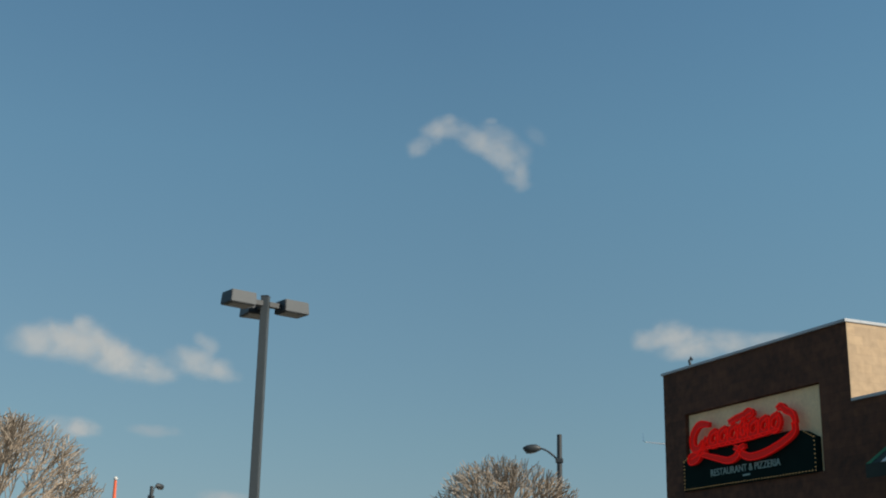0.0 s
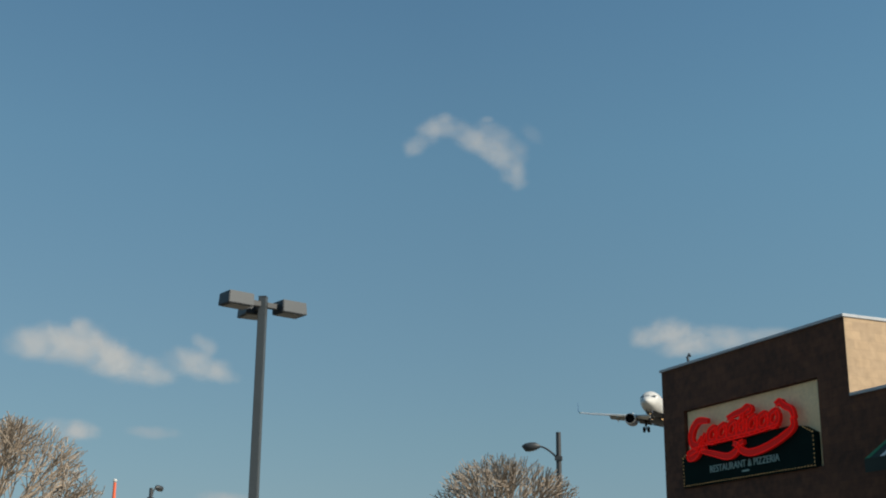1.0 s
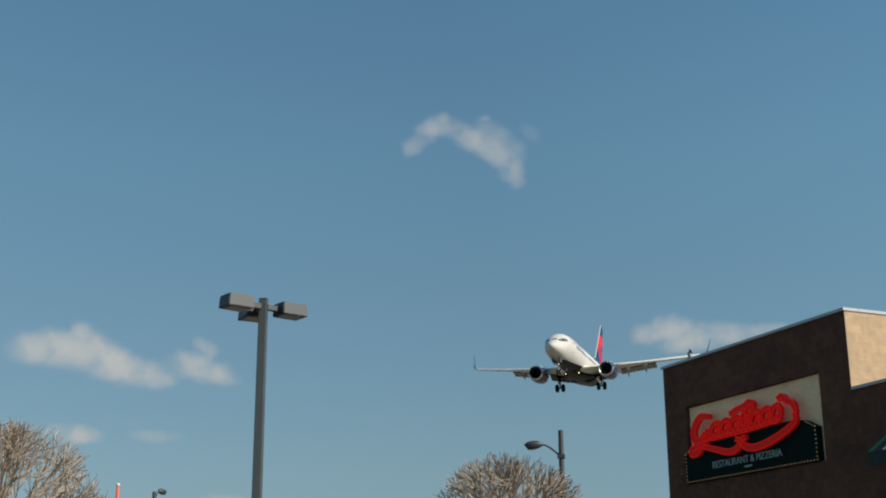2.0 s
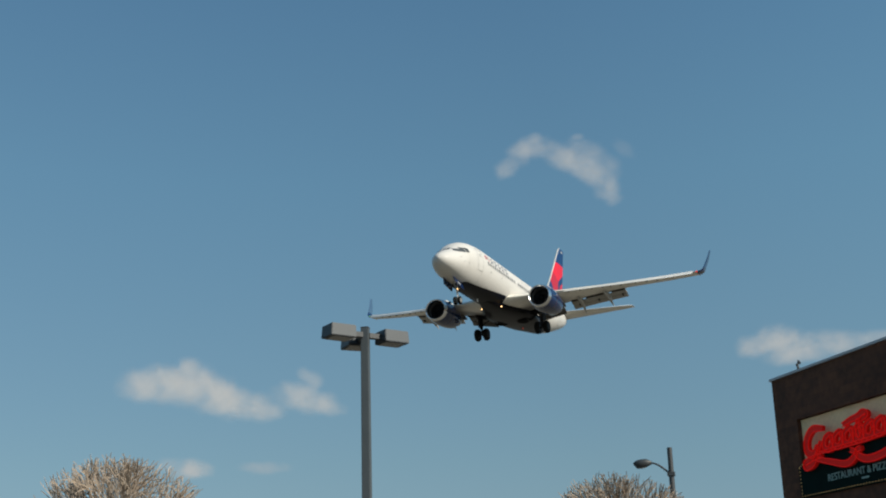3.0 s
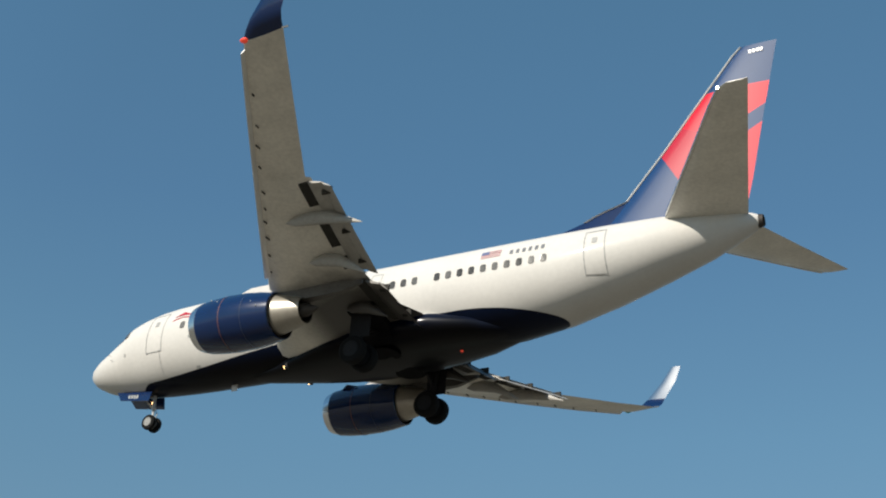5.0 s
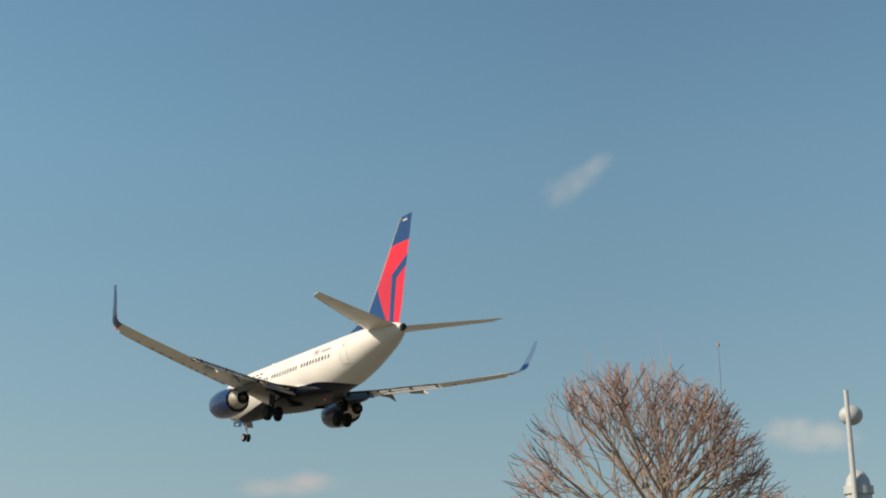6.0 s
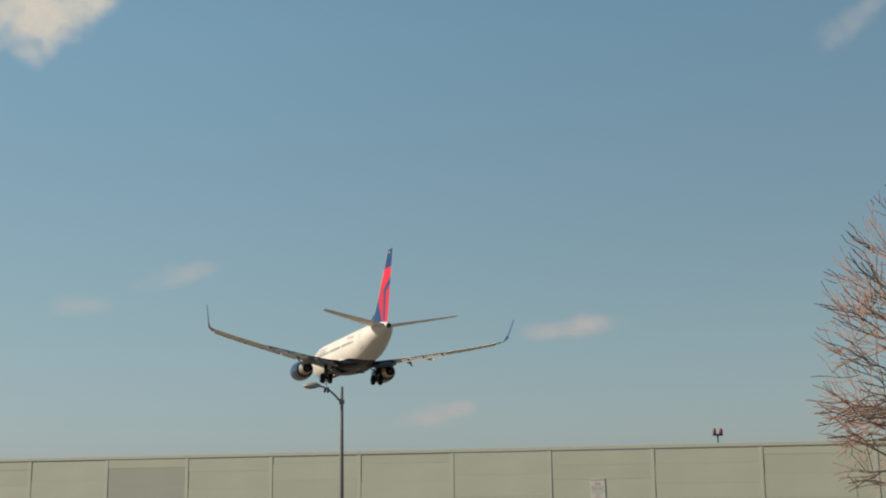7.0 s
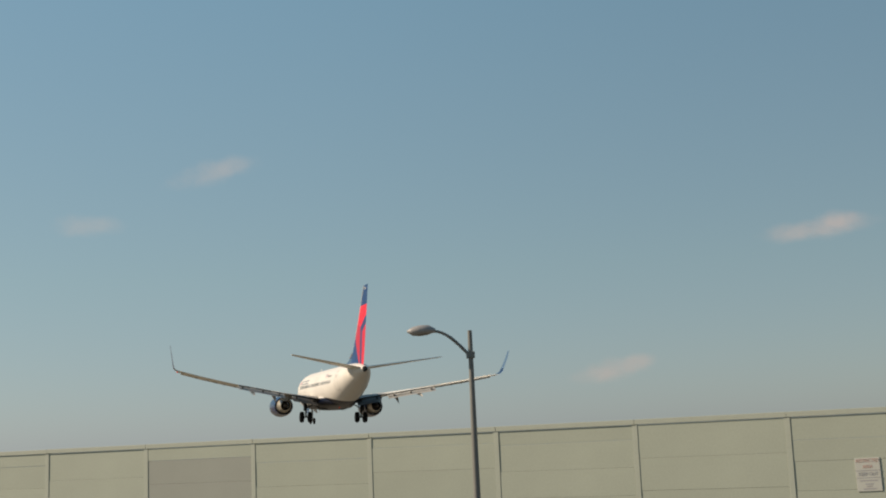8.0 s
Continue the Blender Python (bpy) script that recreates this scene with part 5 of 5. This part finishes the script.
# ---- bare trees, clipped to round crowns ----
def bare_tree(px, py, centre_z, radius, fork, seed, twig_mat, label, density=1.0, wood_mat=None, kids=(3, 4, 4, 3), thick=1.0, stiff=1.0, shoots=0, fine=0.0062, even=False, tall=1.0, offset=0.0):
    """Trunk, limbs that fork again and again up to a round outline, and fine twigs."""
    rng = random.Random(seed)
    wood_mat = wood_mat or twig_mat
    size = radius / 3.3
    tree = thing("bare_tree", label, "tree", pose(px, py, 0), group="bare trees")
    c = Vector((px, py, 0)).normalized().cross(Vector((0, 0, -1))) * offset + Vector((0, 0, centre_z))
    twigs = bmesh.new()

    def reach(p, d):
        """How far from p along d the round outline lies."""
        q, e = p - c, d.copy()
        q.z /= tall
        e.z /= tall
        a, b = e.length_squared, q.dot(e)
        disc = b * b - a * (q.length_squared - radius * radius)
        return (-b + math.sqrt(disc)) / a if disc > 0 else 0.1

    def bent(p, d, length, steps, wob, lift):
        pts = [p.copy()]
        d = d.copy()
        for _ in range(steps):
            d = (d + Vector((rng.gauss(0, wob), rng.gauss(0, wob), rng.gauss(0, wob) + lift))).normalized()
            pts.append(pts[-1] + d * (length / steps))
        return pts, d

    def grow(p, d, r, level, wood):
        room = reach(p, d)
        if room < 0.10 * size or (even and level > 1 and room < 0.5 * size and rng.random() < 0.55):
            return
        if level == 0:
            length = room * rng.uniform(0.50, 0.72)
        elif level < 3:
            length = room * rng.uniform(0.42, 0.74)
        else:
            length = min(room * rng.uniform(0.7, 1.45) + 0.05, size * rng.uniform(0.4, 0.85 if even else 1.0))
        steps = 4 if level < 3 else 3
        pts, d2 = bent(p, d, length, steps, (0.09 + 0.03 * level) / stiff, 0.02 + 0.025 * stiff)
        r2 = max(r * (0.62 if level < 3 else 0.55), fine * thick)
        radii = [r + (r2 - r) * i / steps for i in range(steps + 1)]
        tube(wood if level < 3 else twigs, pts, radii, 6 if level < 1 else (5 if level < 3 else 3), caps=level > 2)
        if level >= 4:
            return
        for i in range(kids[level]):
            at = rng.uniform(0.12 if even else 0.3, 1.0) if i else 1.0
            k = min(int(at * steps), steps - 1)
            f = at * steps - k
            start = pts[k].lerp(pts[k + 1], f)
            spread = ((0.42, 0.50, 0.55, 0.6)[level] if i else 0.22) / stiff ** 0.5
            nd = (d2 + Vector((rng.gauss(0, spread), rng.gauss(0, spread), rng.gauss(0, spread)))).normalized()
            out = (start - c)
            out.z *= 0.8
            if out.length > 0.1:
                nd = (nd + out.normalized() * 0.45).normalized()
            grow(start, nd, max(radii[k] * rng.uniform(0.5, 0.72), 1.45 * fine * thick), level + 1, wood)

    bm = bmesh.new()
    trunk_top = centre_z + radius * tall * 0.35
    tp, tr = [], []
    for i in range(9):
        k = i / 8
        tp.append(Vector((rng.gauss(0, 0.03) if i else 0, rng.gauss(0, 0.03) if i else 0, trunk_top * k)))
        tr.append(0.15 * (1 - 0.72 * k) * radius / 3 + (0.05 if i == 0 else 0))
    tube(bm, tp, tr, 10)
    part("trunk", bm, M_BARK, tree, "grey brown trunk", smooth=True)
    n = int(32 * density)
    for i in range(n):
        k = i / (n - 1)
        z = fork + (trunk_top - fork) * k
        az = i * 2.399963 + rng.uniform(-0.3, 0.3)
        lift = -0.12 + 1.25 * k ** (1.3 if even else 1.15) + 0.26 * (stiff - 1)
        d = Vector((math.cos(az), math.sin(az), lift + rng.uniform(-0.1, 0.1))).normalized()
        wood = bmesh.new()
        grow(Vector((0, 0, z)), d, (0.075 - 0.04 * k) * thick * radius / 3, 0, wood)
        part("limb", wood, wood_mat, tree)
    for i in range(4):
        az = i * 1.57 + 0.4
        wood = bmesh.new()
        grow(Vector((0, 0, trunk_top - 0.02)), Vector((0.35 * math.cos(az), 0.35 * math.sin(az), 1)).normalized(), 0.03, 1, wood)
        part("limb", wood, wood_mat, tree)
    for i in range(shoots):
        az = i * 2.4 + 0.8
        x, y = rng.uniform(0.2, 0.45) * radius * math.cos(az), rng.uniform(0.2, 0.45) * radius * math.sin(az)
        top = c.z + tall * math.sqrt(radius * radius - x * x - y * y)
        tube(twigs, [Vector((c.x + x * 0.9, c.y + y * 0.9, top - 0.25 * radius)), Vector((c.x + x, c.y + y, top)), Vector((c.x + x * 1.03, c.y + y * 1.03, top + radius * rng.uniform(0.12, 0.28)))], [0.013, 0.010, 0.008], 3)
    tagged(part("twig_mass", twigs, twig_mat, tree, "fine bare twigs"), kind="stuff")


def polar(az, d):
    return -d * math.sin(radians(az)), d * math.cos(radians(az))


bare_tree(*polar(52.3, 38.0), 3.78, 3.25, 1.8, 3, M_TWIG, "bare round-clipped tree with sunlit tan twigs", 1.25, None, (4, 3, 3, 2), 0.9, 1.1, 0, 0.0118, True, 1.06)
bare_tree(*polar(30.6, 42.0), 3.55, 3.2, 1.7, 8, M_TWIG, "bare round-clipped tree with sunlit tan twigs", 1.25, None, (4, 3, 3, 2), 0.9, 1.1, 0, 0.0118, True, 1.06)
bare_tree(*polar(154.1, 50.0), 4.95, 5.48, 2.0, 21, M_TWIG_RED, "bare round-clipped tree with reddish twigs", 1.40, M_LIMB, (4, 3, 3, 2), 0.86, 1.15, 7, 0.0150, True, 1.25, 0.95)
bare_tree(*polar(149.4, 40.0), 3.8, 1.87, 1.8, 33, M_TWIG_RED, "small bare tree with reddish twigs", 0.6, M_LIMB, (3, 3, 2, 2), 0.70, 1.2, 0, 0.0145, True)


# ---- clouds ----
def cloud_material():
    m = bpy.data.materials.new("thin_cloud")
    m.use_nodes = True
    nt = m.node_tree
    nt.nodes.clear()
    out = nt.nodes.new("ShaderNodeOutputMaterial")
    mix = nt.nodes.new("ShaderNodeMixShader")
    clear = nt.nodes.new("ShaderNodeBsdfTransparent")
    body = nt.nodes.new("ShaderNodeEmission")
    body.inputs["Color"].default_value = (1.0, 0.92, 0.86, 1)
    body.inputs["Strength"].default_value = CLOUD_GLOW
    tc = nt.nodes.new("ShaderNodeTexCoord")
    oi = nt.nodes.new("ShaderNodeObjectInfo")
    sep = nt.nodes.new("ShaderNodeSeparateXYZ")
    nt.links.new(tc.outputs["Generated"], sep.inputs[0])
    u = math_node(nt, "SUBTRACT", math_node(nt, "MULTIPLY", sep.outputs["X"], 2.0), 1.0)
    w = math_node(nt, "SUBTRACT", math_node(nt, "MULTIPLY", sep.outputs["Y"], 2.0), 1.0)
    rr = math_node(nt, "ADD", math_node(nt, "MULTIPLY", u, u), math_node(nt, "MULTIPLY", w, w))
    fall = math_node(nt, "SUBTRACT", 1.0, rr)
    ns = nt.nodes.new("ShaderNodeTexNoise")
    ns.noise_dimensions = "4D"
    ns.inputs["Scale"].default_value = 0.025
    ns.inputs["Detail"].default_value = 5
    ns.inputs["Roughness"].default_value = 0.55
    ns.inputs["Distortion"].default_value = 0.35
    nt.links.new(tc.outputs["Object"], ns.inputs["Vector"])
    nt.links.new(math_node(nt, "MULTIPLY", oi.outputs["Random"], 50.0), ns.inputs["W"])
    s = math_node(nt, "ADD", math_node(nt, "MULTIPLY", ns.outputs["Fac"], 1.45), fall)
    a = smooth_step(nt, s, 1.0, 2.15, 0.0, 1.0)
    inside = smooth_step(nt, fall, 0.0, 0.9)
    a = math_node(nt, "MULTIPLY", a, inside)
    sepc = nt.nodes.new("ShaderNodeSeparateColor")
    nt.links.new(oi.outputs["Color"], sepc.inputs[0])
    warm = nt.nodes.new("ShaderNodeCombineColor")
    warm.inputs[0].default_value = 1.0
    nt.links.new(math_node(nt, "MULTIPLY", sepc.outputs[1], 0.94), warm.inputs[1])
    nt.links.new(math_node(nt, "MULTIPLY", sepc.outputs[1], 0.925), warm.inputs[2])
    nt.links.new(warm.outputs[0], body.inputs["Color"])
    a = math_node(nt, "MULTIPLY", a, sepc.outputs[0], True)
    nt.links.new(a, mix.inputs["Fac"])
    nt.links.new(clear.outputs[0], mix.inputs[1])
    nt.links.new(body.outputs[0], mix.inputs[2])
    nt.links.new(mix.outputs[0], out.inputs["Surface"])
    return m


CLOUD_GLOW = 0.475
M_CLOUD = cloud_material()
CLOUD_D = 2200.0


def cloud_pose(az, el, eye=(0, 0, 1.6), d=CLOUD_D):
    a, e = radians(az), radians(el)
    way = Vector((-math.sin(a) * math.cos(e), math.cos(a) * math.cos(e), math.sin(e)))
    p = Vector(eye) + way * d
    return Matrix.Translation(p) @ (-way).to_track_quat("Z", "Y").to_matrix().to_4x4()


def cloud(az, el, puffs, label="thin white fair-weather cloud", pale=1.0):
    """A cloud of soft sheets: right, up, width, height in degrees, tilt, density."""
    ob = thing("cloud", label, "cloud", cloud_pose(az, el), group="clouds")
    k = CLOUD_D * math.tan(radians(1))
    for i, (x, y, w, h, tilt, dens) in enumerate(puffs):
        bm = bmesh.new()
        bmesh.ops.create_grid(bm, x_segments=6, y_segments=4, size=0.5)
        for v in bm.verts:
            v.co = Vector((v.co.x * w * k, v.co.y * h * k, 12 * (0.25 - v.co.x * v.co.x - v.co.y * v.co.y)))
        p = part("puff", bm, M_CLOUD, ob)
        p.matrix_basis = pose(x * k, y * k, -6.0 * i, 0, 0, tilt)
        p.color = (dens, pale, 1, 1)
        p.visible_shadow = False
    return ob


cloud(32.3, 20.9, [(-2.25, 0.15, 1.8, 1.4, 25, 0.42), (-1.72, 0.66, 2.2, 1.6, 42, 0.45), (-0.96, 1.01, 2.5, 1.7, 0, 0.45), (0.00, 0.58, 3.2, 1.6, -25, 0.48), (0.86, 0.10, 3.5, 1.7, -25, 0.52), (1.62, -0.45, 3.0, 1.8, -36, 0.55), (2.12, -1.06, 1.8, 1.8, -60, 0.45), (2.47, -1.62, 0.8, 1.4, -65, 0.25), (1.11, 0.81, 2.4, 1.6, -15, 0.30), (1.82, 0.25, 2.6, 1.9, -40, 0.32), (0.96, 1.36, 0.5, 0.9, 90, 0.25), (3.08, 0.66, 1.9, 1.1, -40, 0.13), (-0.96, 1.46, 1.2, 0.8, 0, 0.30), (2.30, -0.23, 1.7, 2.0, -50, 0.20)], pale=1.07)
cloud(47.3, 11.05, [(-2.50, 0.30, 8.0, 1.9, -3, 0.45), (-4.19, 0.48, 3.1, 2.1, 0, 0.65), (-3.13, 0.56, 4.2, 2.5, 0, 0.80), (-2.07, 0.81, 3.0, 2.5, 0, 0.70), (-2.07, 1.36, 1.6, 1.4, 0, 0.40), (-1.16, 0.15, 4.7, 2.6, -10, 0.80), (0.00, -0.28, 4.4, 2.2, -8, 0.80), (1.11, -0.66, 3.0, 1.4, 0, 0.55), (2.27, 0.10, 3.0, 1.8, 0, 0.60), (3.23, -0.15, 3.4, 1.8, -5, 0.70), (4.14, -0.45, 2.3, 1.2, -10, 0.50), (3.18, 0.68, 1.9, 1.6, 0, 0.45), (2.93, 1.11, 0.9, 1.0, 0, 0.25)], pale=1.07)
cloud(21.3, 12.3, [(-2.75, 0.13, 2.3, 1.6, 0, 0.60), (-1.74, 0.33, 2.7, 2.1, 0, 0.75), (-0.53, -0.03, 4.9, 2.0, -3, 0.75), (1.24, -0.08, 4.4, 1.6, -3, 0.55), (-1.16, -0.48, 4.4, 1.1, 0, 0.50), (2.75, -0.03, 3.2, 1.1, 0, 0.40)], pale=1.06)
cloud(49.3, 7.9, [(0.25, 0.08, 2.2, 1.3, -8, 0.8), (-0.71, 0.25, 2.5, 1.0, 0, 0.3), (-0.10, -0.10, 2.5, 0.9, 0, 0.4)], pale=1.04)
cloud(45.9, 8.0, [(0, 0, 3.0, 0.9, 0, 0.32), (-0.7, 0.05, 2.0, 0.7, 0, 0.16)], pale=1.0)
cloud(43.0, 5.3, [(0, 0, 3.0, 1.0, 0, 0.45), (0.5, -0.05, 2.4, 0.9, 0, 0.35)], pale=1.0)
cloud(64.2, 16.9, [(0, 0, 3.8, 1.6, -20, 0.3), (0.5, -0.25, 2.2, 1.0, -20, 0.2)], pale=1.03)
cloud(157.6, 19.7, [(0.3, 0.1, 4.8, 1.9, 32, 0.20), (-0.5, -0.4, 3.6, 2.2, 24, 0.16), (1.0, 0.7, 2.6, 1.2, 30, 0.14)], pale=1.05)
cloud(148.0, 8.2, [(0, 0, 5.4, 2.3, -4, 0.42), (0.9, -0.2, 4.6, 1.8, 0, 0.34), (-0.9, 0.3, 3.0, 1.6, 0, 0.34)], pale=1.05)
drift_top = cloud(190.9, 19.6, [(1.57, 0.48, 3.9, 2.5, 8, 0.90), (0.61, -0.03, 4.3, 3.4, 25, 1.00), (-0.30, -1.04, 3.2, 3.2, 45, 0.90), (-0.91, 0.15, 5.0, 3.9, 0, 1.00), (-2.42, -0.23, 6.1, 4.7, 0, 0.90), (-0.71, -1.99, 1.6, 2.2, 60, 0.50), (2.27, 0.68, 2.2, 1.1, 5, 0.40), (0.10, 0.28, 4.3, 3.2, 10, 0.80)], pale=1.10)
drift_low = cloud(175.7, 2.9, [(0, 0, 5.2, 1.6, 8, 0.26), (-0.9, -0.25, 3.6, 1.2, 4, 0.18), (0.8, 0.2, 3.2, 1.1, 10, 0.2)], "thin pinkish cloud low over the wall", 0.88)
drift_mid = cloud(170.1, 6.25, [(0, 0, 5.6, 1.5, 4, 0.36), (-1.2, -0.1, 5.0, 1.3, 2, 0.34), (0.4, 0.3, 2.4, 1.2, 0, 0.34)], "thin pinkish fair-weather cloud", 0.93)
drift_left = cloud(191.6, 7.5, [(0, 0, 4.6, 1.5, 0, 0.20), (0.6, 0.1, 2.8, 1.1, 4, 0.12)], pale=0.97)
drift_high = cloud(187.0, 8.6, [(0, 0, 5.8, 1.7, 14, 0.24), (0.7, 0.2, 3.4, 1.2, 14, 0.14)], pale=0.97)


# ---- what moves ----
def motions():
    walk(airliner, [
        (0.00, pose(-108.35, 269.38, 44.40, -0.29, -0.79, -75.59)),
        (1.00, pose(-92.28, 204.86, 40.42, -0.29, -0.79, -75.59)),
        (2.00, pose(-76.30, 140.71, 36.45, -0.29, -0.79, -75.59)),
        (2.50, pose(-68.35, 108.77, 34.48, -0.29, -0.79, -75.59)),
        (3.00, pose(-60.41, 76.93, 32.51, -0.29, -0.79, -75.59)),
        (3.50, pose(-52.51, 45.18, 30.55, -0.29, -0.79, -75.59)),
        (3.90, pose(-46.20, 19.85, 28.99, -0.29, -0.79, -75.59)),
        (4.20, pose(-41.47, 0.88, 27.82, -0.29, -0.79, -75.59)),
        (4.50, pose(-36.76, -18.04, 26.65, -0.29, -0.79, -75.59)),
        (4.70, pose(-33.62, -30.64, 25.87, -0.29, -0.79, -75.59)),
        (5.00, pose(-28.92, -49.51, 24.70, -0.29, -0.79, -75.59)),
        (5.40, pose(-22.67, -74.62, 23.15, -0.29, -0.79, -75.59)),
        (5.80, pose(-16.43, -99.67, 21.60, -0.29, -0.79, -75.59)),
        (6.00, pose(-13.31, -112.17, 20.83, -0.29, -0.79, -75.59)),
        (6.50, pose(-5.54, -143.36, 18.90, -0.29, -0.79, -75.59)),
        (6.80, pose(0.10, -161.43, 18.17, 0.56, 0.09, -75.39)),
        (7.00, pose(3.53, -166.60, 17.14, 0.77, -0.09, -75.38)),
        (7.50, pose(10.97, -173.16, 14.35, 1.11, -1.17, -74.73)),
        (7.80, pose(14.79, -173.37, 12.14, 1.62, -0.96, -73.71)),
        (8.00, pose(18.63, -177.75, 10.39, 1.89, -1.33, -72.73)),
    ])
    for ob, early, seven, mid, late in ((drift_low, (175.7, 2.9), (176.4, 3.5), (175.0, 3.8), (173.7, 3.4)), (drift_mid, (170.1, 6.25), (170.1, 7.2), (167.4, 8.3), (164.2, 8.9)),
                                        (drift_left, (191.6, 7.5), (192.2, 8.1), (194.3, 9.4), (196.6, 10.3)), (drift_high, (187.0, 8.6), (188.0, 9.5), (189.6, 11.2), (191.2, 12.6)),
                                        (drift_top, (190.6, 19.5), (194.0, 20.5), (200.0, 25.0), (205.0, 29.0))):
        walk(ob, [(0.0, cloud_pose(*early)), (6.5, cloud_pose(*early)), (7.0, cloud_pose(*seven)), (7.5, cloud_pose(*mid)), (8.0, cloud_pose(*late))])


airliner = build_aircraft()
motions()
